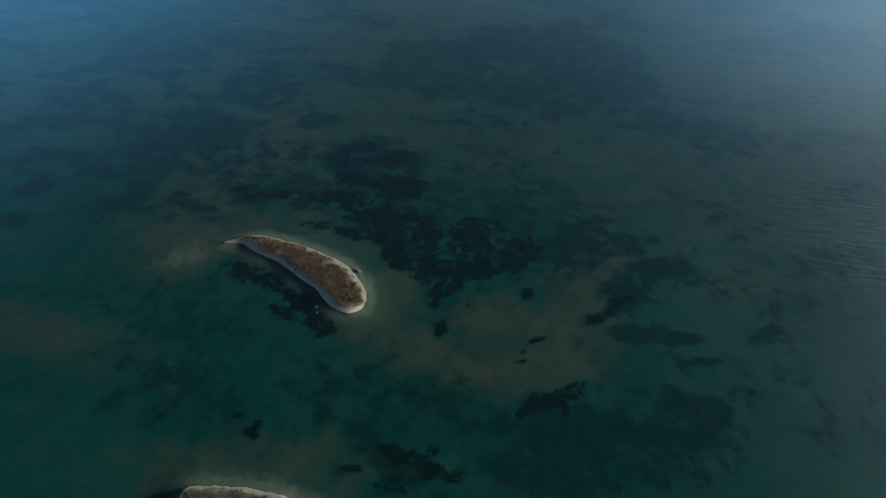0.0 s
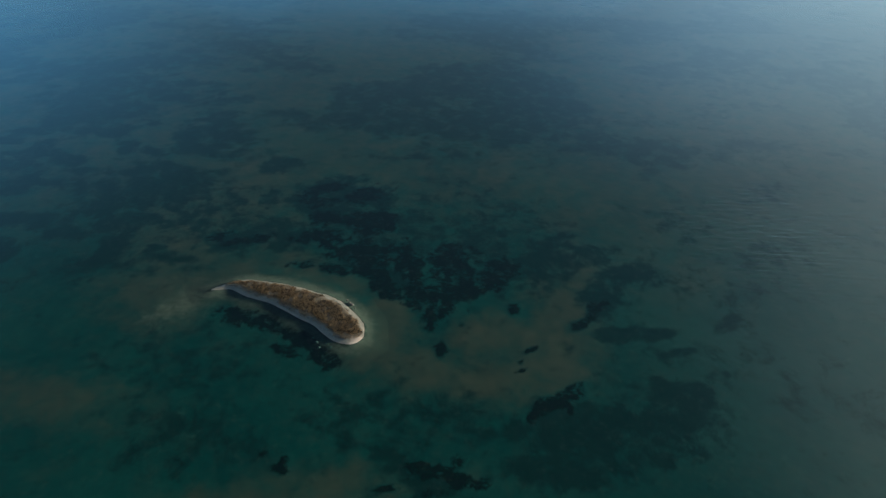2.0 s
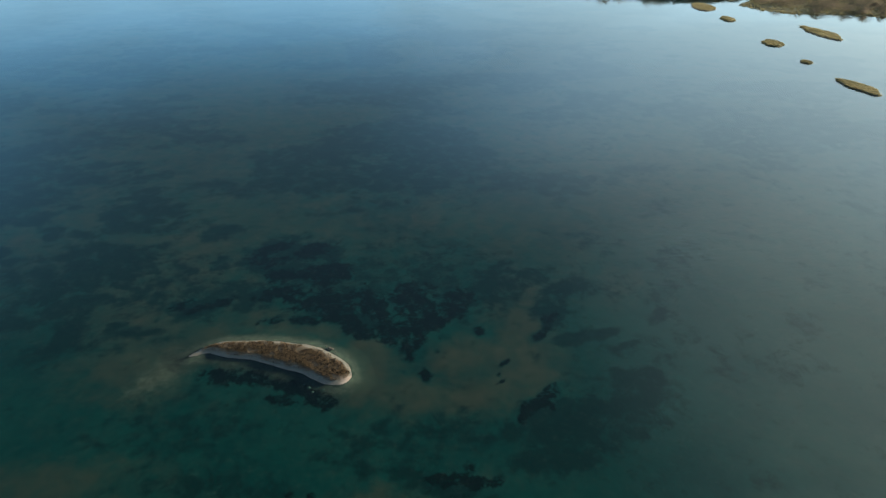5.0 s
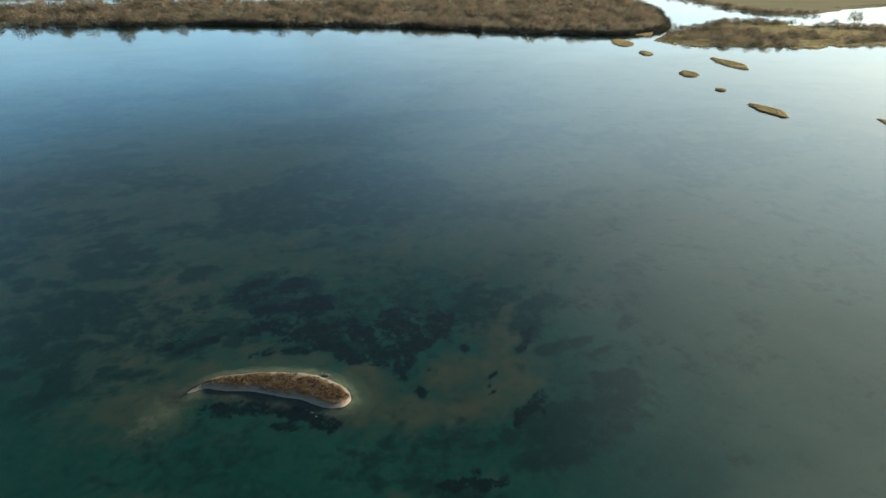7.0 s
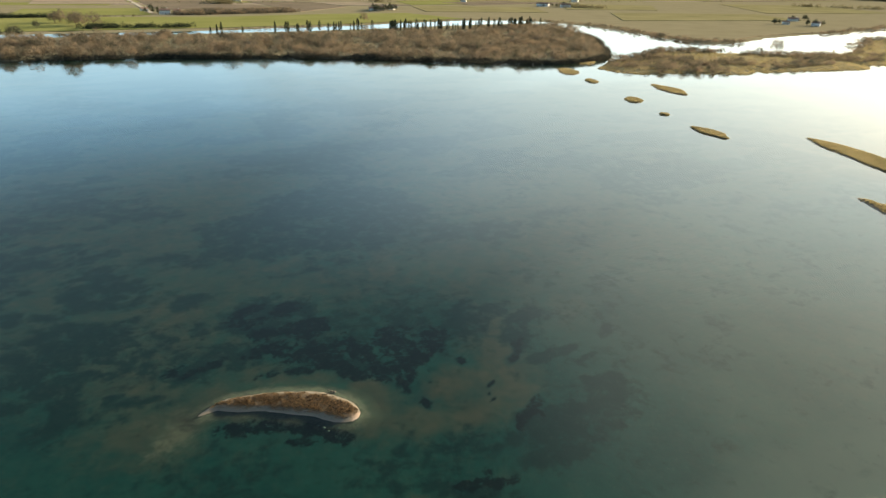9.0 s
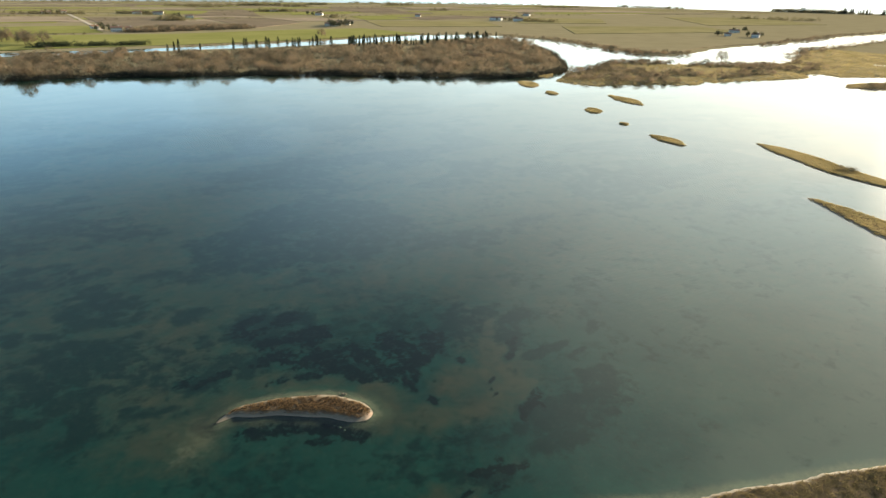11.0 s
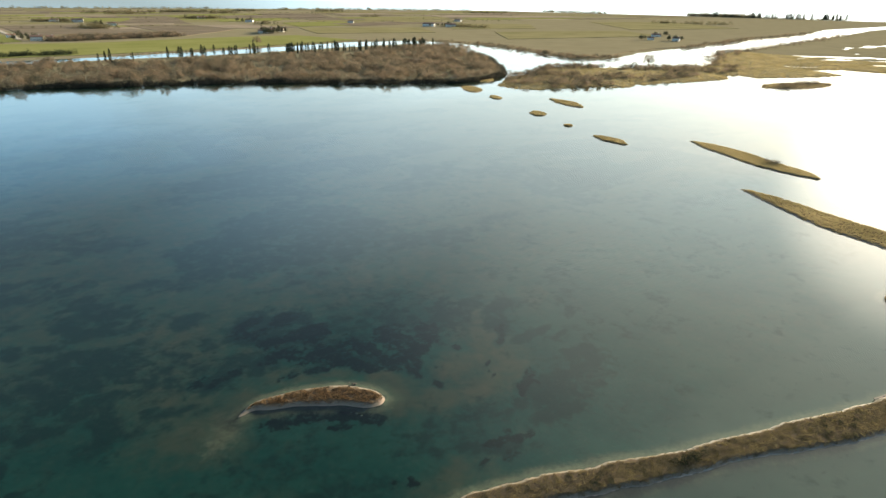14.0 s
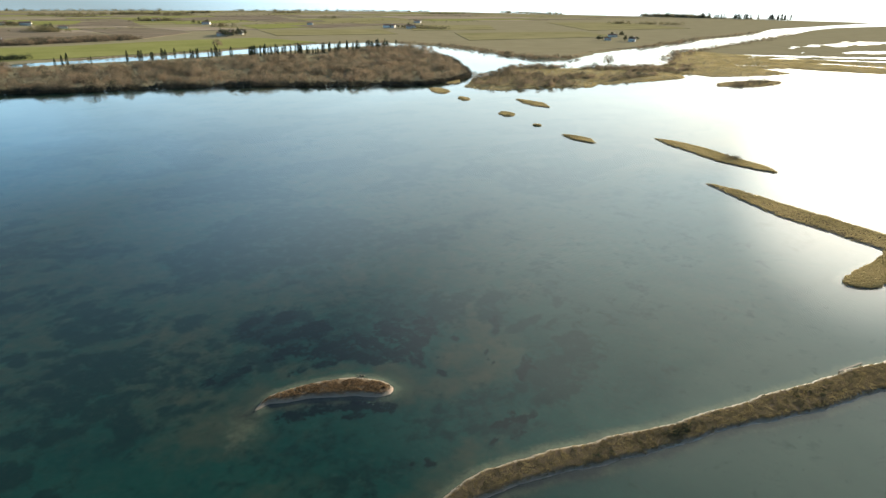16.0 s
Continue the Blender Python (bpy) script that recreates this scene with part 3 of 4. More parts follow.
# ---- islands ----
def build_island(name, label, rows, height, step, plants, plant_count, size, skirt=3.0, inset=0.7, grass_label="", edge_noise=0.5, plant_mat=None, apron=4.5, rim=0.15, gaps=-1.0, bare=()):
    """An island along a bent spine of (x, y, half width): low crown, sandy rim, shelving on under the water, and its growth."""
    length = sum(math.dist(a[:2], b[:2]) for a, b in zip(rows, rows[1:]))
    n = max(12, int(length / step))
    line = spline(rows, n)
    tangent = np.gradient(line[:, :2], axis=0)
    tangent /= np.linalg.norm(tangent, axis=1)[:, None] + 1e-9
    side = np.stack([-tangent[:, 1], tangent[:, 0]], 1)
    w = np.maximum(line[:, 2], 0.15)
    reach = w + skirt
    # round off both ends by running the rows on past them
    out = np.linspace(-1, 1, 71 if step < 0.5 else 31)
    ends_a = np.linspace(-1, 0, 8)[:-1]
    bases, sides, widths = [], [], []
    for t in ends_a:
        bases.append(line[0, :2] + tangent[0] * t * reach[0]); sides.append(side[0]); widths.append(reach[0] * math.sqrt(max(0.02, 1 - t * t)))
    for k in range(n):
        bases.append(line[k, :2]); sides.append(side[k]); widths.append(reach[k])
    for t in -ends_a[::-1]:
        bases.append(line[-1, :2] + tangent[-1] * t * reach[-1]); sides.append(side[-1]); widths.append(reach[-1] * math.sqrt(max(0.02, 1 - t * t)))
    bases, sides, widths = np.array(bases), np.array(sides), np.array(widths)
    P = bases[:, None, :] + sides[:, None, :] * (out[None, :, None] * widths[:, None, None])
    x, y = P[..., 0].ravel(), P[..., 1].ravel()

    def inner(px, py):
        """How far inside the shoreline a place lies."""
        best = np.full(px.shape, -1e9)
        for k in range(0, n, max(1, n // 60)):
            best = np.maximum(best, w[k] - np.hypot(px - line[k, 0], py - line[k, 1]))
        return best + edge_noise * (fbm(px / (1.2 + skirt * 0.4), py / (1.2 + skirt * 0.4), 83) * 2)

    d = inner(x, y)
    z = np.where(d > 0, height * smooth(0, 1.6 * inset + 0.3, d) + 0.06 * d.clip(0, 1), -0.02 - 0.56 * (1 - np.exp(np.minimum(d, 0) / 2.5))) + 0.05 * fbm(x * 1.5, y * 1.5, 89) * (d > 0)
    _, cover = bed(x, y, np.full(len(x), -30.0))
    cover["sand"] = np.maximum(cover["sand"], smooth(-apron, -0.2, d) * (0.85 + 0.5 * fbm(x, y, 101)))
    cover["weed"] = cover["weed"] * smooth(-0.6, -1.6, d)
    cover["faint"] = cover["faint"] * smooth(-0.6, -2.0, d)
    cover["pale"] = np.maximum(cover["pale"], 0.74 * smooth(-2.6, 0.0, d) * (apron > 3)) * smooth(0.12, -0.06, d)
    cover["dry"] = np.maximum.reduce([cover["dry"], smooth(-rim, 0.25, d + 0.5 * fbm(x * 2, y * 2, 103)) * (0.45 + 0.55 * smooth(-0.12, 0.12, fbm(x / 1.7, y / 1.7, 109)))])
    dd = np.minimum.reduce([d] + [inner(x + ox, y + oy) for ox, oy in bare])
    cover["turf"] = smooth(inset * 0.6, inset * 1.4, dd + 0.6 * fbm(x * 1.3, y * 1.3, 107))
    cover["soil"] = np.zeros(len(x))
    cover["dry"] = np.maximum(cover["dry"], smooth(0.0, 0.3, d) * (len(bare) > 0)) * (1 - 0.97 * cover["turf"])
    rows_n, k = P.shape[:2]
    i = (np.arange(rows_n - 1)[:, None] * k + np.arange(k - 1)[None]).ravel()
    faces = np.stack([i, i + 1, i + k + 1, i + k], 1)
    isle = tagged(new(name, mesh_of(name, np.stack([x, y, z], 1), faces, BED, True, cover)), label, "island", group="lagoon islets")
    lo, hi = np.array([x.min(), y.min()]), np.array([x.max(), y.max()])
    px, py = rng.uniform(lo[0], hi[0], plant_count * 12), rng.uniform(lo[1], hi[1], plant_count * 12)
    dd = np.minimum.reduce([inner(px, py)] + [inner(px + ox, py + oy) for ox, oy in bare])
    keep = np.nonzero((dd > inset * (0.75 + 0.9 * fbm(px / 1.5, py / 1.5, 97))) & (fbm(px / 0.6, py / 0.6, 113) > gaps))[0][:plant_count]
    pz = height * smooth(0, 1.6 * inset + 0.3, dd[keep])
    v, f = scatter(plants, np.stack([px[keep], py[keep], pz], 1), rng.uniform(0, 6.283, len(keep)), size * rng.uniform(0.6, 1.3, len(keep)))
    grass = part("grass", mesh_of("grass", v, f, plant_mat or DRY_GRASS), isle, grass_label)
    grass["kind"] = "stuff"
    return isle


build_island("crescent_islet", "small crescent islet of pale sand with dry brown grass", [(-38.6, 62.6, 0.4), (-35.7, 63.4, 1.0), (-32.1, 62.5, 1.9), (-28.2, 60.9, 2.4), (-24.8, 59.0, 2.7), (-22, 57.0, 2.8), (-20.2, 54.6, 2.7), (-19.6, 53.8, 2.4)],
             0.32, 0.3, FINE_TUFTS, 12000, 0.95, skirt=6.5, inset=0.6, rim=0.4, gaps=-0.1, bare=((0, -0.28), (0.12, 0.1)), grass_label="dry russet-brown grass tufts")
build_island("grassy_spit", "long narrow sandbar spit covered with dry brown grass", [(-28.1, 26.8, 1.2), (-25.6, 26.2, 1.9), (-21, 25.5, 2.5), (-16, 23.8, 2.4), (-11, 21.9, 2.5), (-5, 19, 2.65), (2.3, 15.9, 2.6), (9.5, 12.9, 2.45), (16.6, 10.3, 2.45), (25.4, 6.5, 3.1),
             (35.1, 2.6, 3.5), (44.2, -0.6, 3.5), (51.3, -3.3, 3.7), (62, -7.5, 3.6), (76, -12, 4), (92, -18, 4)], 0.36, 0.45, FINE_TUFTS, 30000, 1.0, skirt=6.0, inset=0.36, apron=3.2, rim=0.15, gaps=-0.2, edge_noise=0.55, bare=((0.05, 0.20), (0, -0.08)), grass_label="dense dry olive-brown grass", plant_mat=SPIT_GRASS)
for rows in ([(211, 134, 0.8), (208, 122, 5), (203, 107, 6.5), (196, 91, 6.3), (193, 77, 5.0), (190.5, 69, 1.5)],
             [(152.5, 78, 1.2), (149, 66, 4.2), (144.5, 55, 5.6), (141, 46, 6.8), (138, 34, 7.2), (135.5, 24, 7.0), (132, 10, 7.5), (129, -10, 8), (127, -30, 8)],
             [(132, 11, 4.0), (118, 9.7, 4.1), (108, 10.6, 4.2), (99, 11.3, 4.2), (94, 13.0, 2.4)]):
    build_island("marsh_islet", "low elongated marsh islet with olive-brown grass and pale edge", rows, 0.32, 1.0, REEDS, 5000, 0.6, skirt=6, inset=0.9, rim=0.6, plant_mat=MARSH_GRASS)
for rows in ([(182, 168, 0.8), (181, 158, 4.5), (178.5, 149.5, 1.8)], [(252, 260, 1.0), (248.5, 244, 6), (243.5, 229, 2.8)], [(206.5, 231.5, 2.5), (204.5, 227, 4.5), (201.5, 223, 2.5)],
             [(192, 194.5, 1.2), (191.3, 193, 2.0), (190.5, 191.5, 1.2)], [(228, 290, 2.0), (225.5, 285, 3.6), (222.5, 280, 2.0)], [(243, 334, 4), (238, 323, 7), (232, 314, 4)],
             [(288, 360, 4), (280, 354, 5), (272, 348, 3)], [(440, 207, 4), (460, 202, 15), (488, 195, 13), (505, 192, 6)]):
    build_island("marsh_islet", "small low marsh islet of brown grass in still water", rows, 0.3, 1.5, REEDS, 900, 0.65, skirt=6, inset=0.4, plant_mat=MARSH_GRASS, edge_noise=1.2)


# ---- the wooded bank, marsh and far trees ----
def fill(name, label, category, count, box, keep, plants, size, mat, sink=0.0, lower=None):
    """Plants strewn over the part of a box where keep() holds, as one mass; lower: a factor for their size, by place."""
    px, py = rng.uniform(box[0], box[1], count), rng.uniform(box[2], box[3], count)
    d = land_distance(px, py)
    ok = np.nonzero(keep(px, py, d))[0]
    n = len(ok)
    s = size * rng.uniform(0.55, 1.25, n) * (lower(px[ok], py[ok]) if lower else 1.0)
    v, f = scatter(plants, np.stack([px[ok], py[ok], np.clip(0.05 * d[ok], 0.1, 0.7) - sink], 1), rng.uniform(0, 6.283, n), np.stack([s, s, s * rng.uniform(0.7, 1.2, n)], 1))
    return tagged(new(name, mesh_of(name, v, f, mat)), label, category, kind="stuff")


def towards_river(x, y):
    """The growth gets lower towards the river behind the bank."""
    return np.clip((np.interp(x, [20, 60, 300, 400], [705, 654, 654, 690]) - y) * 0.085 / 6.0, 0.12, 1)


fill("shrub_thicket", "dense thicket of leafless russet shrubs on the bank", "shrubs", 5200, (-420, 490, 345, 690),
     lambda x, y, d: (d > 0.4) & (inside_distance(x, y, BANK) > 0.4), SHRUBS, 1.35, SHRUB, lower=lambda x, y: towards_river(x, y) * (0.95 + 1.5 * fbm(x / 16, y / 16, 131)))
fill("tall_shrubs", "taller rounded bare shrubs standing out of the thicket", "shrubs", 700, (-420, 490, 365, 690),
     lambda x, y, d: (d > 5) & (inside_distance(x, y, BANK) > 5) & (y < np.interp(x, [300, 400], [590, 630])), SHRUBS, 1.9, SHRUB, lower=lambda x, y: towards_river(x, y + 20))
# waterline shrubs, coloured dark to paint the shaded base of the bank
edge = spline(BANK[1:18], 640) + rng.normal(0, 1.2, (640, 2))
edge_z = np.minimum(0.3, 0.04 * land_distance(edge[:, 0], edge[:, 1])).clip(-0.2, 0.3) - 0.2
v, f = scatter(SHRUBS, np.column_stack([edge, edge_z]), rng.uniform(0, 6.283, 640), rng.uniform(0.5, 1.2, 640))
tagged(new("shore_shrubs", mesh_of("shore_shrubs", v, f, SHORE_SHRUB)), "low shrubs overhanging the bank's waterline, shade painted into their dark colour", "shrubs", kind="stuff")
fill("marsh_grass_cover", "olive-brown marsh grass over low flats", "grass", 46000, (262, 760, 90, 420),
     lambda x, y, d: (d > 0.6) & (inside_distance(x, y, MARSH) > 0.5), REEDS, 1.2, MARSH_GRASS)


# ---- shrubs and trees of the marsh and the far shore ----
def along(points, n, spread):
    p = spline([(x, y) for x, y in points], n)
    return p + rng.normal(0, spread, p.shape)


def hedge(name, label, points, n, spread, size, mat, templates=None):
    p = along(points, n, spread)
    s = size * rng.uniform(0.6, 1.25, n)
    v, f = scatter(templates or SHRUBS, np.column_stack([p, np.full(n, 0.45)]), rng.uniform(0, 6.283, n), np.stack([s, s, s * rng.uniform(0.75, 1.15, n)], 1))
    return tagged(new(name, mesh_of(name, v, f, mat)), label, "shrubs", kind="stuff")


fill("marsh_thicket", "low rounded mounds of brown bushes over the marsh", "shrubs", 1500, (275, 560, 275, 400),
     lambda x, y, d: (d > 3) & (inside_distance(x, y, MARSH) > 3) & (fbm(x / 30, y / 22, 121) > -0.06), SHRUBS, 0.85, SHRUB)
fill("islet_shrubs", "ragged brown bushes over a flat marsh islet", "shrubs", 130, (442, 506, 186, 212),
     lambda x, y, d: np.hypot((x - 474) / 32, (y - 199) / 9) < 1, SHRUBS, 0.55, SHRUB)
hedge("marsh_shrubs", "rounded leafless shrubs along the marsh channel", [(318, 362), (352, 368), (394, 390), (428, 384), (440, 366)], 130, 5, 0.85, SHRUB)
hedge("marsh_shrubs", "rounded leafless shrubs along the marsh channel", [(470, 350), (500, 334), (550, 320), (600, 335)], 50, 4, 0.7, SHRUB)
hedge("marsh_shrubs", "rounded leafless shrubs along the marsh channel", [(620, 345), (714, 392), (784, 400), (981, 432), (1158, 460), (1389, 497)], 320, 8, 0.75, SHRUB)
hedge("bank_hedge", "dark hedge along the far river bank", [(-44, 724), (-30, 728), (10, 726), (52, 722)], 110, 6, 1.3, DARK_LEAF)
hedge("bank_hedge", "brown shrubs along the far river bank", [(500, 740), (535, 640), (522, 555), (505, 490), (500, 445), (545, 435)], 260, 7, 0.8, SHRUB)
hedge("bank_hedge", "brown shrubs along the far river bank", [(90, 694), (182, 708), (304, 752), (388, 770), (480, 758)], 200, 2.0, 0.4, SHRUB)
hedge("bank_hedge", "olive shrubs beside the wide channel", [(740, 470), (840, 486), (920, 500), (1000, 520), (1180, 540), (1400, 575)], 190, 5, 0.8, SHRUB)
hedge("bank_hedge", "dark hedge along the far river bank", [(-140, 893), (-110, 892), (-80, 894)], 60, 3, 1.5, DARK_LEAF)
hedge("orchard", "leafless brown orchard block among the fields", [(70, 930), (130, 940), (228, 962)], 420, 9, 1.3, SHRUB)
hedge("orchard", "leafless brown orchard block among the fields", [(85, 955), (150, 966), (222, 985)], 420, 9, 1.4, SHRUB)
for line, n, size in (([(2290, 1300), (2380, 1160), (2440, 1040), (2470, 900)], 150, 1.5), ([(160, 1232), (188, 1240)], 14, 2.2), ([(482, 1250), (500, 1254)], 10, 2.0), ([(520, 2050), (580, 2054)], 22, 2.0), ([(340, 1900), (430, 1890)], 30, 1.8), ([(760, 2121), (840, 2115)], 30, 2.2), ([(1040, 2068), (1130, 2060)], 34, 2.2), ([(120, 1500), (190, 1490)], 30, 1.6), ([(440, 1560), (500, 1552)], 24, 1.6), ([(620, 1930), (690, 1920)], 26, 2.0), ([(1540, 1830), (1680, 1800)], 40, 2.2), ([(940, 1600), (985, 1592)], 16, 1.7), ([(150, 1200), (190, 1190)], 24, 1.9), ([(125, 1500), (185, 1435)], 30, 1.7), ([(427, 1570), (505, 1558)], 34, 1.8), ([(300, 1983), (552, 2029), (700, 1990)], 120, 2.2),
                      ([(2300, 1400), (2340, 1280), (2380, 1168)], 130, 3.2), ([(2110, 1651), (2100, 1800), (2060, 1950)], 90, 2.2), ([(795, 1041), (849, 981)], 40, 1.7), ([(-60, 1500), (60, 1480)], 40, 1.7),
                      ([(1000, 2300), (1400, 2250), (1800, 2120)], 130, 2.2), ([(-36, 903), (7, 897)], 20, 0.7), ([(1480, 1010), (1600, 860)], 50, 2.0), ([(-200, 2350), (300, 2450), (800, 2400)], 130, 2.0)):
    hedge("far_woodland", "distant dark belt of trees between fields", line, n, 9, size, FAR_LEAF)


def tapered(rows, sides=6):
    """A bent limb through (x, y, z, radius)."""
    bm = bmesh.new()
    rings = []
    for x, y, z, r in rows:
        rings.append([bm.verts.new((x + r * math.cos(6.283 * k / sides), y + r * math.sin(6.283 * k / sides), z)) for k in range(sides)])
    for a, b in zip(rings, rings[1:]):
        for k in range(sides):
            bm.faces.new((a[k], a[(k + 1) % sides], b[(k + 1) % sides], b[k]))
    bm.faces.new(rings[-1])
    return bm


def cypress_meshes():
    v, f = clump(1600, 1.15, 10.5, 0.30, 0.6, 0.4, lambda u: min(1.0, 0.6 + 1.6 * u) * (1 - u ** 3) ** 0.7 + 0.03)
    crown = mesh_of("crown", v, f, DARK_LEAF)
    trunk = from_bm("trunk", tapered([(0, 0, -0.4, 0.22), (0, 0, 1.2, 0.18), (0.02, 0, 6, 0.08), (0, 0, 10, 0.03)]), BARK)
    return crown, trunk


CYPRESS = [cypress_meshes() for _ in range(4)]


def cypress(x, y, size, girth, group):
    crown, trunk = CYPRESS[rng.integers(0, 4)]
    tree = new("cypress_tree")
    tree.matrix_basis = pose(x, y, 0.6, 0, 0, rng.uniform(0, 360)) @ Matrix.Diagonal((size * girth, size * girth, size, 1))
    part("crown", crown, tree)
    part("trunk", trunk, tree)
    return tagged(tree, "tall dark green cypress in a shelterbelt row", "tree", group)


ROW = [(59, 642), (110, 644), (176, 645), (240, 638), (318, 630), (404, 636), (450, 640)]
AT = [0.0, 0.02, 0.045, 0.09, 0.20, 0.225, 0.255, 0.29, 0.325, 0.35, 0.37, 0.40, 0.42, 0.445, 0.51, 0.52, 0.53, 0.545, 0.555, 0.575, 0.59, 0.60, 0.612, 0.63, 0.64, 0.65, 0.66, 0.67, 0.69,
      0.70, 0.715, 0.725, 0.74, 0.755, 0.765, 0.785, 0.792, 0.81, 0.82, 0.835, 0.845, 0.87, 0.88, 0.90, 0.925, 0.95]
row_line = spline(ROW, 400)
for t in AT + [t + 0.006 for t in AT if t > 0.5] + [t + 0.011 for t in AT if 0.2 < t < 0.6]:
    x, y = row_line[int(t * 399)]
    cypress(x + rng.normal(0, 1.5), y + rng.normal(0, 6), rng.uniform(0.65, 1.15), rng.uniform(0.9, 1.35), "cypresses along the river bank")
far_line = spline([(2290, 1300), (2380, 1160), (2440, 1040), (2470, 900)], 400)
for t in np.sort(rng.uniform(0, 1, 60)):
    x, y = far_line[int(t * 399)]
    cypress(x, y, rng.uniform(1.0, 2.0), rng.uniform(1.1, 1.7), "far cypress windbreak")


def leafy_meshes():
    v, f = clump(520, 3.2, 5.6, 0.55, 0.45, 2.4)
    limbs = tapered([(0, 0, -0.4, 0.34), (0.05, 0, 1.6, 0.26), (0.1, 0.1, 3.6, 0.18), (0, 0.2, 6.0, 0.06)])
    return mesh_of("crown", v, f, FARM_LEAF), from_bm("trunk", limbs, BARK)


LEAFY = [leafy_meshes() for _ in range(4)]


def leafy_tree(x, y, size, label="round dark evergreen tree beside a farmhouse"):
    crown, trunk = LEAFY[rng.integers(0, 4)]
    tree = new("tree")
    tree.matrix_basis = pose(x, y, 0.7, 0, 0, rng.uniform(0, 360)) @ Matrix.Diagonal((size, size, size * rng.uniform(0.85, 1.2), 1))
    part("crown", crown, tree)
    part("trunk", trunk, tree)
    return tagged(tree, label, "tree", "farm trees")


def bare_tree(x, y, size, label, mat):
    """A leafless tree: forking limbs and a haze of fine twigs."""
    tree = new("bare_tree")
    tree.matrix_basis = pose(x, y, 0.4) @ Matrix.Diagonal((size, size, size, 1))
    part("trunk", from_bm("trunk", tapered([(0, 0, -0.4, 0.32), (0.05, 0, 1.5, 0.26), (0, 0.1, 3.4, 0.2)]), BARK), tree)
    twigs_v, twigs_f = [], []
    for k in range(12):
        a, up = 6.283 * k * 0.382 + rng.uniform(-0.3, 0.3), 0.05 + 0.95 * (k + 0.5) / 12
        r = 5.0 * math.sqrt(1 - (up * 0.9) ** 2)
        tip = (r * math.cos(a), r * math.sin(a), 2.6 + 6.6 * up)
        mid = (tip[0] * 0.45, tip[1] * 0.45, 2.4 + 3.6 * up)
        part("limb", from_bm("limb", tapered([(0, 0.1, 2.4, 0.16), (*mid, 0.09), (*tip, 0.025)], 5), BARK), tree)
        for q in range(150):
            f = rng.uniform(0.45, 1.05)
            c = np.array(mid) + (np.array(tip) - np.array(mid)) * f + rng.normal(0, 0.85, 3)
            e = rng.normal(0, 1, 3)
            e = e / np.linalg.norm(e) * rng.uniform(0.5, 1.1)
            n = len(twigs_v)
            w = np.cross(e, rng.normal(0, 1, 3))
            w = w / np.linalg.norm(w) * 0.085
            twigs_v += [c - w, c + w, c + e]
            twigs_f.append((n, n + 1, n + 2))
    part("twig_crown", mesh_of("twig_crown", np.array(twigs_v), np.array(twigs_f), mat), tree)
    return tagged(tree, label, "tree")


bare_tree(497, 353, 1.15, "leafless spreading tree on the marsh edge", SHRUB)
bare_tree(470, 350, 0.55, "small leafless tree on the marsh edge", SHRUB)
bare_tree(268, 772, 1.1, "leafless tree standing at the field edge", SHRUB)
bare_tree(-38, 758, 1.5, "leafless reddish poplar at the river bend", SHRUB)
for x, y, size in ((-95, 503, 0.95), (-60, 494, 0.7), (-20, 488, 0.85), (14, 478, 0.6), (66, 460, 0.8), (97, 450, 0.6), (140, 430, 0.75), (176, 405, 0.6), (208, 386, 0.8), (240, 370, 0.65), (283, 366, 0.55), (120, 520, 1.0), (220, 480, 0.9), (330, 560, 0.9)):
    bare_tree(x, y + 3, size, "leafless tree rising from the bank thicket", SHRUB)
for x, y, size in ((-70, 813, 1.5), (-74, 800, 1.3), (-54, 752, 1.6), (-52, 770, 1.4), (-55, 800, 1.3)):
    bare_tree(x, y, size, "leafless reddish poplar beside the far ditch", SHRUB)
bare_tree(-57, 492, 1.2, "tall leafless tree leaning over the bank's waterline", SHRUB)
hedge("islet_bush", "low leafless bush on a marsh islet", [(199.5, 88), (198.5, 91)], 9, 0.7, 0.42, SHRUB)


# ---- fields, track and farms ----
field_levels = [0.98]


def field(label, mat, corners):
    bm = bmesh.new()
    level = field_levels[-1]
    field_levels.append(level + 0.004)
    top = [bm.verts.new((x, y, level)) for x, y in corners]
    low = [bm.verts.new((x, y, 0.3)) for x, y in corners]
    bm.faces.new(top)
    for k in range(4):
        bm.faces.new((top[k], low[k], low[(k + 1) % 4], top[(k + 1) % 4]))
    bmesh.ops.recalc_face_normals(bm, faces=bm.faces)
    return tagged(new("field", from_bm("field", bm, mat)), label, "field", kind="structure")


def plain():
    """Narrow strips of crop, stubble and ploughland far out on the plain, with hedges between some of them."""
    pick = np.random.default_rng(23)
    y = 1180.0
    while y < 2330:
        deep, x = pick.uniform(45, 95), -260.0 + pick.uniform(0, 120)
        while x < 2000:
            wide, kind = pick.uniform(140, 330), pick.uniform()
            q = [(x + 0.12 * (y - 1100), y), (x + wide + 0.12 * (y - 1100), y - 0.10 * wide), (x + wide + 0.12 * (y + deep - 1100), y + deep - 0.10 * wide), (x + 0.12 * (y + deep - 1100), y + deep)]
            if inside_distance(np.array([a for a, _ in q]), np.array([b for _, b in q]), MAINLAND).min() > 60:
                if kind < 0.72:
                    text, mat = (GREEN, GREEN_FIELD) if kind < 0.2 else (PALE, PALE_FIELD) if kind < 0.32 else (OLIVE, OLIVE_FIELD) if kind < 0.52 else (BROWN, BROWN_FIELD)
                    field(text, mat, q)
                if pick.uniform() < 0.3:
                    hedge("far_hedge", "thin dark hedge between distant fields", [q[3], q[2]], 16, 3.0, pick.uniform(0.5, 1.0), FAR_LEAF)
            x += wide + 8
        y += deep + 6


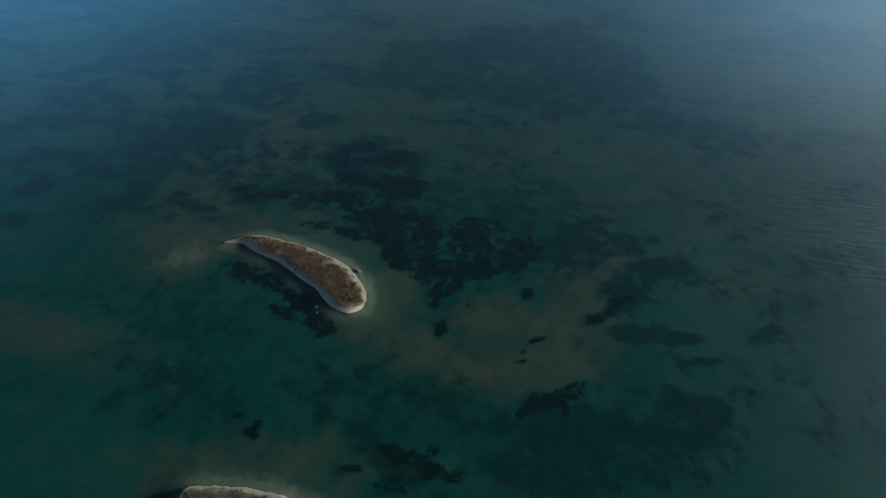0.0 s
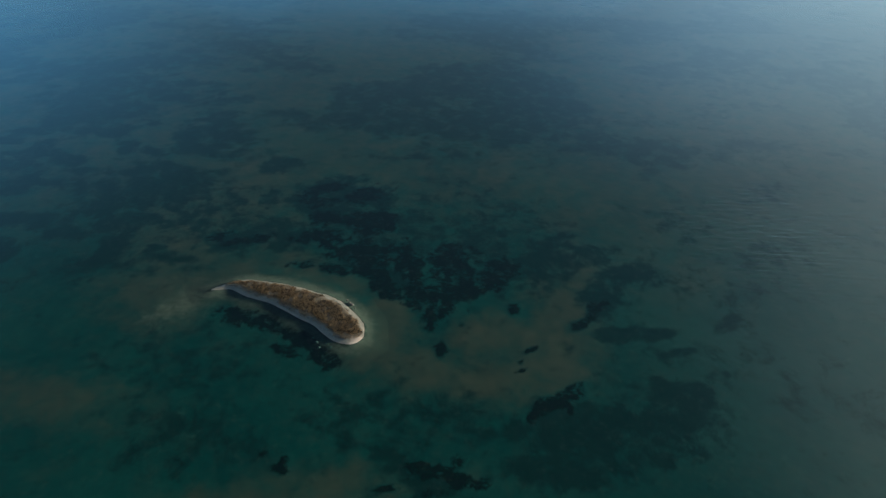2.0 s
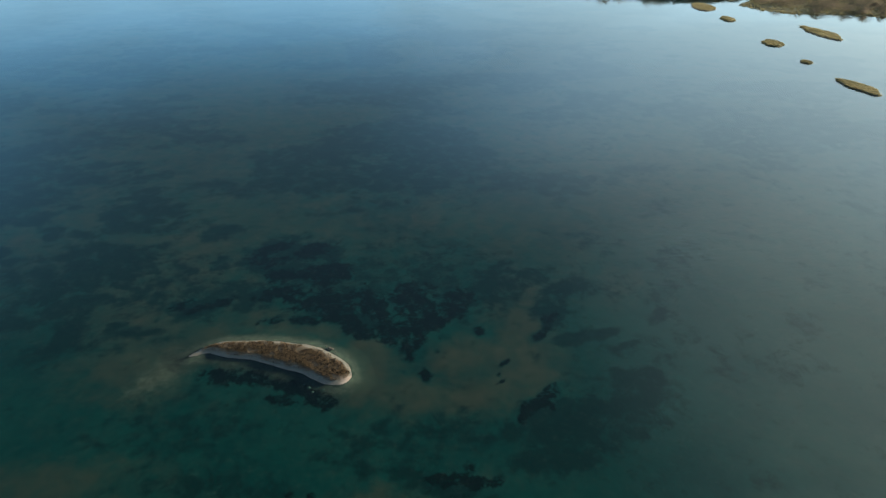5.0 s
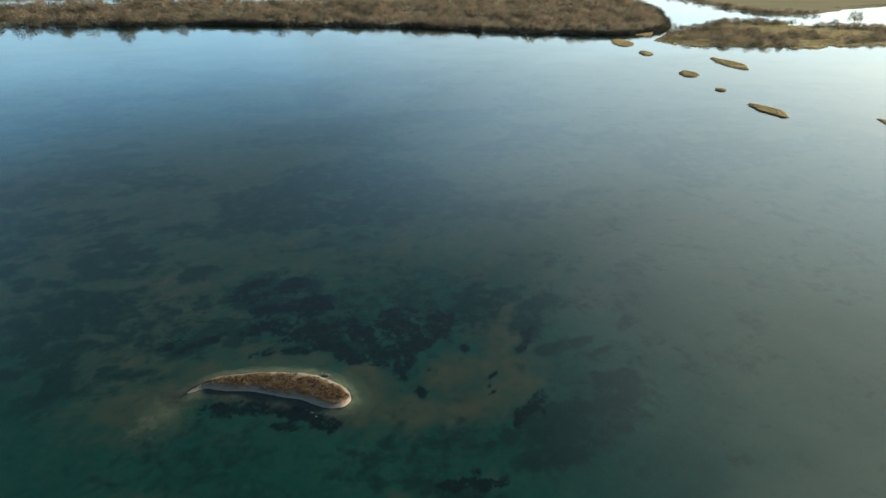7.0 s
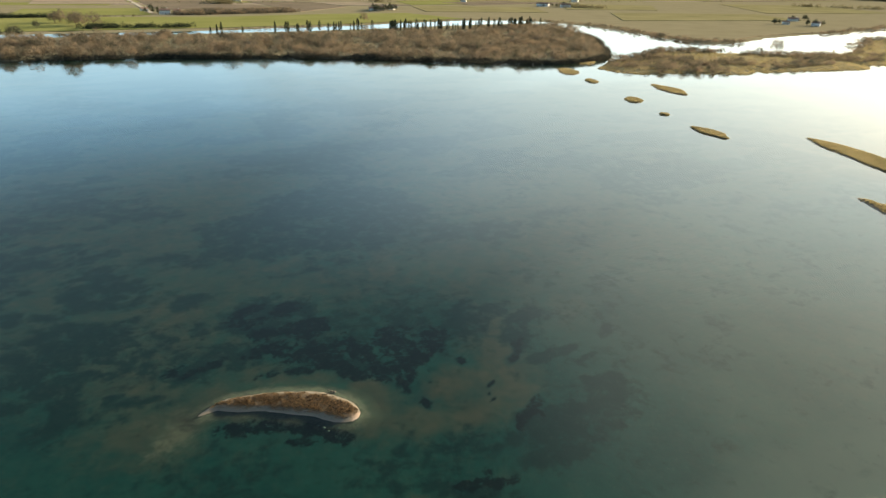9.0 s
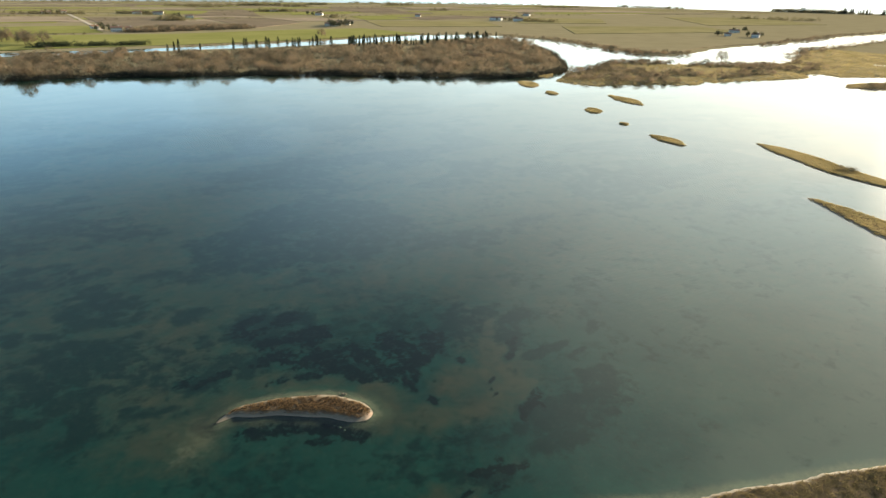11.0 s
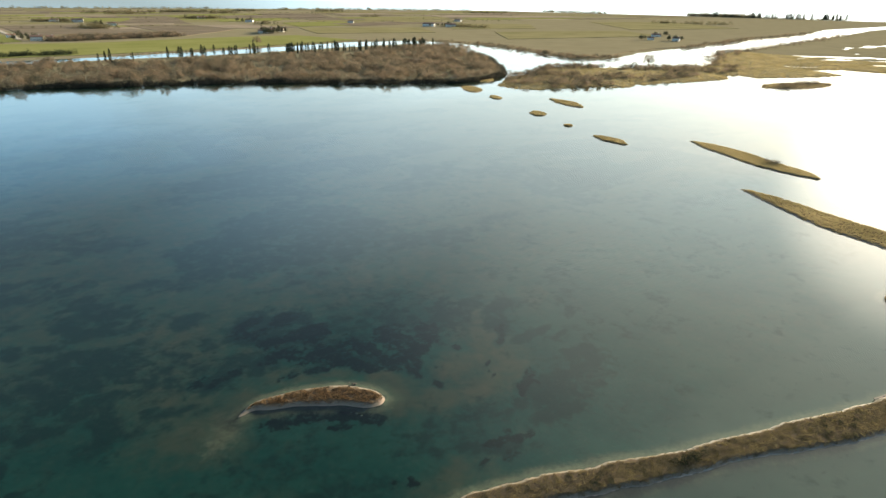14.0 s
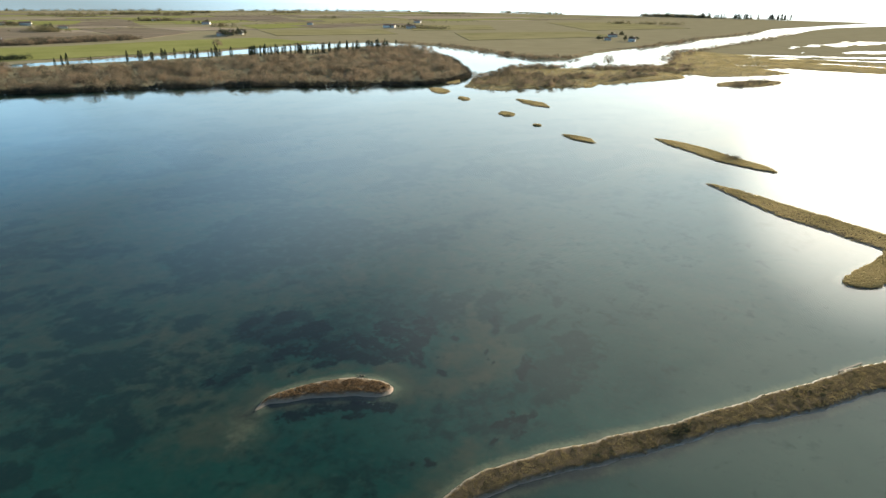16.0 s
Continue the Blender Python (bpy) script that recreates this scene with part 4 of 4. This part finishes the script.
GREEN, PALE, BROWN, OLIVE = "bright green field of young winter crop", "pale stubble field of dry soil", "dark brown ploughed field", "olive winter pasture"
plain()
field(GREEN, GREEN_FIELD, [(-140, 905), (113, 872), (85, 708), (-150, 705)])
field(GREEN, GREEN_FIELD, [(113, 872), (271, 906), (232, 729), (85, 708)])
field(GREEN, GREEN_FIELD, [(271, 906), (390, 910), (420, 782), (232, 729)])
field(GREEN, GREEN_FIELD, [(-120, 1075), (25, 1077), (32, 920), (-130, 930)])
field(PALE, PALE_FIELD, [(-120, 1390), (20, 1376), (24, 1201), (-120, 1205)])
field(BROWN, BROWN_FIELD, [(43, 1328), (171, 1340), (187, 1085), (52, 1028)])
field(BROWN, BROWN_FIELD, [(192, 1150), (215, 1163), (231, 1045), (120, 1040)])
field(GREEN, GREEN_FIELD, [(223, 1633), (324, 1619), (288, 1469), (203, 1458)])
field(BROWN, BROWN_FIELD, [(326, 1587), (434, 1639), (368, 1360), (245, 1390)])
field(PALE, PALE_FIELD, [(238, 1348), (338, 1338), (321, 1290), (224, 1291)])
field(PALE, PALE_FIELD, [(345, 1252), (452, 1249), (502, 1122), (366, 1128)])
field(BROWN, BROWN_FIELD, [(233, 1280), (343, 1252), (360, 1083), (240, 960)])
field(GREEN, GREEN_FIELD, [(482, 1494), (657, 1534), (600, 1410), (447, 1381)])
field(GREEN, GREEN_FIELD, [(550, 1303), (704, 1327), (700, 1163), (511, 1142)])
field(OLIVE, OLIVE_FIELD, [(492, 1104), (721, 1040), (646, 887), (441, 938)])
field(OLIVE, OLIVE_FIELD, [(1354, 1125), (1601, 1035), (1422, 742), (1094, 799)])
field(OLIVE, OLIVE_FIELD, [(872, 1502), (1161, 1499), (1066, 1357), (808, 1370)])
field(OLIVE, OLIVE_FIELD, [(-5, 1697), (140, 1747), (118, 1557), (-11, 1526)])
field(OLIVE, OLIVE_FIELD, [(896, 1168), (1071, 1070), (927, 914), (749, 967)])
field(OLIVE, OLIVE_FIELD, [(760, 860), (1040, 780), (960, 640), (640, 700)])
field(BROWN, BROWN_FIELD, [(640, 1120), (860, 1190), (820, 1290), (620, 1230)])
field(BROWN, BROWN_FIELD, [(560, 1720), (900, 1800), (820, 1560), (520, 1560)])
field(PALE, PALE_FIELD, [(1200, 1700), (1700, 1500), (1600, 1360), (1150, 1480)])


def track(points, n, width, mat, name, label):
    """A low ribbon of road along a smooth line."""
    line = spline(points, n)
    along_line = np.gradient(line, axis=0)
    along_line /= np.linalg.norm(along_line, axis=1)[:, None]
    bm = bmesh.new()
    rows = []
    for (x, y), (tx, ty) in zip(line, along_line):
        sx, sy = -ty * width / 2, tx * width / 2
        rows.append([bm.verts.new(p) for p in ((x - sx * 1.2, y - sy * 1.2, 0.4), (x - sx, y - sy, 1.2), (x + sx, y + sy, 1.2), (x + sx * 1.2, y + sy * 1.2, 0.4))])
    for a, b in zip(rows, rows[1:]):
        for k in range(3):
            bm.faces.new((a[k], a[k + 1], b[k + 1], b[k]))
    bmesh.ops.recalc_face_normals(bm, faces=bm.faces)
    return tagged(new(name, from_bm(name, bm, mat)), label, "road", kind="structure")


track([(27, 1500), (31, 1300), (34, 1100), (36, 967)], 14, 6, TRACK, "road", "straight pale gravel farm road between fields")
track([(500, 470), (512, 436), (545, 440), (626, 466), (692, 476), (765, 480), (894, 504), (1057, 538), (1364, 578)], 60, 3.5, DYKE, "path", "brown dyke path along the river bank")


def box(name, mat, x0, x1, y0, y1, z0, z1):
    bm = bmesh.new()
    bmesh.ops.create_cube(bm, size=1.0)
    bmesh.ops.scale(bm, vec=(x1 - x0, y1 - y0, z1 - z0), verts=bm.verts)
    bmesh.ops.translate(bm, vec=((x0 + x1) / 2, (y0 + y1) / 2, (z0 + z1) / 2), verts=bm.verts)
    return from_bm(name, bm, mat)


def farmhouse(x, y, turn, w, d, h, rise, bays, storeys, label):
    """Plastered walls with gables, pitched tiled roof with eaves, chimney, framed windows and a door."""
    house = new("farmhouse")
    house.matrix_basis = pose(x, y, 0.95, 0, 0, turn)
    bm = bmesh.new()
    front = [bm.verts.new(p) for p in ((-w / 2, -d / 2, -0.5), (w / 2, -d / 2, -0.5), (w / 2, -d / 2, h), (-w / 2, -d / 2, h))]
    back = [bm.verts.new(p) for p in ((-w / 2, d / 2, -0.5), (w / 2, d / 2, -0.5), (w / 2, d / 2, h), (-w / 2, d / 2, h))]
    peak = [bm.verts.new((-w / 2, 0, h + rise)), bm.verts.new((w / 2, 0, h + rise))]
    bm.faces.new(front)
    bm.faces.new(back[::-1])
    bm.faces.new((front[1], back[1], back[2], peak[1], front[2]))
    bm.faces.new((back[0], front[0], front[3], peak[0], back[3]))
    part("wall", from_bm("wall", bm, WALL), house)
    bm = bmesh.new()
    e, lift = 0.5, 0.12
    slope = rise / (d / 2)
    for sgn in (-1, 1):
        q = [(-w / 2 - e, 0, h + rise + lift), (w / 2 + e, 0, h + rise + lift), (w / 2 + e, sgn * (d / 2 + e), h - e * slope + lift), (-w / 2 - e, sgn * (d / 2 + e), h - e * slope + lift)]
        upper, lower = [bm.verts.new((a, b, c + 0.18)) for a, b, c in q], [bm.verts.new(p) for p in q]
        bm.faces.new(upper)
        bm.faces.new(lower[::-1])
        for k in range(4):
            bm.faces.new((upper[k], upper[(k + 1) % 4], lower[(k + 1) % 4], lower[k]))
    bmesh.ops.recalc_face_normals(bm, faces=bm.faces)
    roof = part("roof", from_bm("roof", bm, ROOF), house)
    part("chimney", box("chimney", WALL, w * 0.22, w * 0.22 + 0.8, -0.4, 0.4, h + rise * 0.6, h + rise + 1.2), roof)
    pane = box("window", GLASS, -0.5, 0.5, -0.06, 0.03, -0.65, 0.65)
    sill = box("sill", WALL, -0.62, 0.62, -0.14, 0.0, -0.8, -0.68)
    for level in range(storeys):
        for k in range(bays):
            px = -w / 2 + w * (k + 0.5) / bays
            if level == 0 and k == bays // 2:
                door = part("door", box("door", TIMBER, px - 0.55, px + 0.55, -d / 2 - 0.06, -d / 2 + 0.03, -0.1, 2.1), house)
                continue
            win = part("window", pane, house)
            win.location = (px, -d / 2, 1.5 + 2.9 * level)
            part("sill", sill, win)
    return tagged(house, label, "house", "farm buildings")


WHITE = "white plastered farmhouse with pitched tiled roof among fields"
for x, y, w, d, h, rise, bays, storeys in ((50, 938, 18, 9, 6.2, 2.2, 6, 2), (66, 944, 12, 8, 5.4, 1.8, 4, 1), (80, 934, 7, 5, 3.0, 1.2, 3, 1), (30, 1004, 12, 8, 4.5, 1.8, 4, 1), (366, 978, 20, 9, 5.0, 2.2, 6, 1), (384, 990, 14, 8, 6.0, 2.0, 5, 2),
                                           (410, 1004, 11, 8, 5.0, 2.0, 4, 1), (432, 1042, 12, 8, 5, 2, 4, 1), (215, 1292, 20, 9, 5, 2, 6, 1), (186, 1440, 26, 11, 6, 2.5, 6, 2), (150, 1470, 22, 10, 5, 2.5, 5, 1), (-10, 1500, 22, 10, 5, 2.2, 5, 1), (20, 1512, 16, 9, 6, 2.2, 4, 2),
                                           (503, 1360, 22, 10, 5, 2, 5, 1), (470, 1560, 30, 10, 5, 2, 6, 1), (690, 1250, 16, 8, 5, 2, 4, 1), (775, 1075, 34, 12, 6, 2.5, 7, 1), (800, 1035, 26, 10, 6, 2.5, 6, 2), (862, 552, 14, 8, 5.5, 2.2, 4, 2), (850, 590, 12, 8, 4, 2, 4, 1), (940, 640, 20, 9, 4, 2, 6, 1),
                                           (1000, 1250, 22, 10, 5, 2, 5, 1)):
    farmhouse(x, y, -math.degrees(math.atan2(x + 65, y + 20)) + rng.uniform(-25, 25), w * 0.75, d * 0.9, h * 0.75, rise * 0.9, bays, storeys, WHITE)
for x, y, n, spread in ((372, 966, 7, 12), (390, 978, 7, 12), (44, 958, 5, 5), (36, 1014, 3, 5), (376, 1002, 8, 9), (400, 1020, 8, 12), (200, 1300, 5, 9), (160, 1480, 8, 16), (10, 1520, 7, 18), (500, 1372, 5, 9), (470, 1572, 5, 14), (800, 1060, 8, 20), (872, 562, 5, 9), (836, 600, 4, 9), (960, 650, 5, 12)):
    for k in range(n):
        leafy_tree(x + rng.normal(0, spread), y + rng.normal(0, spread * 0.6), rng.uniform(0.7, 1.25))


for x, y, size in ((-100, 662, 1.3), (-104, 658, 1.1), (-112, 652, 1.2), (-88, 735, 1.1), (-118, 668, 1.3), (-96, 650, 0.9)):
    leafy_tree(x, y, size, "dark evergreen tree standing above the bank thicket")


# ---- small things on the near shores ----
def timber_gangway():
    """A long weathered board on two short posts beside the spit."""
    deck = new("timber_gangway")
    deck.matrix_basis = pose(51.3, 0.9, 0, 0, 0, -16.5)
    board = bmesh.new()
    bmesh.ops.create_cube(board, size=1.0)
    bmesh.ops.scale(board, vec=(6.8, 0.34, 0.10), verts=board.verts)
    bmesh.ops.translate(board, vec=(0, 0, 0.30), verts=board.verts)
    bmesh.ops.bevel(board, geom=list(board.edges), offset=0.02, segments=1, affect="EDGES")
    part("board", from_bm("board", board, TIMBER), deck)
    for px in (-3.2, 3.1):
        post = part("post", from_bm("post", tapered([(0, 0, -1.6, 0.09), (0, 0, 0.25, 0.08)], 8), TIMBER), deck)
        post.location = (px, 0, 0)
    return tagged(deck, "weathered grey timber gangway beside the grassy spit", "gangway")


timber_gangway()


def stone(x, y, size, z):
    bm = bmesh.new()
    bmesh.ops.create_icosphere(bm, subdivisions=2, radius=size)
    for v in bm.verts:
        v.co *= 1 + 0.35 * noise.noise(v.co / size * 1.3 + Vector((x, y, 0)))
        v.co.z *= 0.6
    ob = new("shore_stone", from_bm("shore_stone", bm, STONE, True))
    ob.matrix_basis = pose(x, y, z, 0, 0, rng.uniform(0, 360))
    return tagged(ob, "dark weathered stone at the islet's edge", "stone", "shore stones")


for x, y, size in ((-19.6, 59.5, 0.22), (-19.3, 59.1, 0.26), (-20.0, 60.0, 0.15), (-18.9, 58.4, 0.12), (-24.2, 62.1, 0.1), (-27.0, 63.2, 0.09), (-33.0, 64.5, 0.1), (-21.6, 53.4, 0.25), (-22.4, 54.2, 0.16), (-17.5, 55.6, 0.1)):
    stone(x, y, size, 0.06)


PALE_STONE = material("drowned_stone", (0.24, 0.23, 0.20), (0.46, 0.44, 0.39), 3.0, 0.9, 0.02)
for x, y, size in ((-22.6, 52.6, 0.35), (-23.3, 52.2, 0.28), (-22.0, 51.9, 0.3), (-21.4, 51.3, 0.26), (-22.9, 51.3, 0.2), (-23.8, 53.0, 0.2), (-20.7, 50.9, 0.22), (-22.2, 53.3, 0.18)):
    ob = stone(x, y, size, -0.32)
    ob.data.materials[0] = PALE_STONE
    tagged(ob, "pale drowned stone just below the water by the islet")

hedge("spit_bushes", "low dark green bushes on the grassy spit", [(7.2, 14.3), (9.3, 13.2), (11.5, 12.2)], 12, 0.7, 0.19, DARK_LEAF)
hedge("spit_bushes", "low dark green bushes on the grassy spit", [(-6, 18.9), (-2.4, 17.4)], 6, 0.6, 0.15, DARK_LEAF)
hedge("spit_bushes", "low dark green bushes on the grassy spit", [(33, 3.4), (39, 1.4)], 7, 0.7, 0.15, DARK_LEAF)


def mast(x, y, height):
    """A far lattice mast: four leaning legs, cross-arms and braces."""
    tower = new("power_mast")
    tower.matrix_basis = pose(x, y, 0.6, 0, 0, 30)
    for sx in (-1, 1):
        for sy in (-1, 1):
            part("leg", from_bm("leg", tapered([(sx * 2.2, sy * 2.2, 0, 0.22), (sx * 0.4, sy * 0.4, height, 0.16)], 4), TIMBER), tower)
    for z, w in ((height * 0.72, 5.0), (height * 0.86, 3.6)):
        part("arm", box("arm", TIMBER, -w, w, -0.2, 0.2, z - 0.2, z + 0.2), tower)
    return tagged(tower, "grey lattice power mast beyond the fields", "mast")


mast(122, 2188, 26)
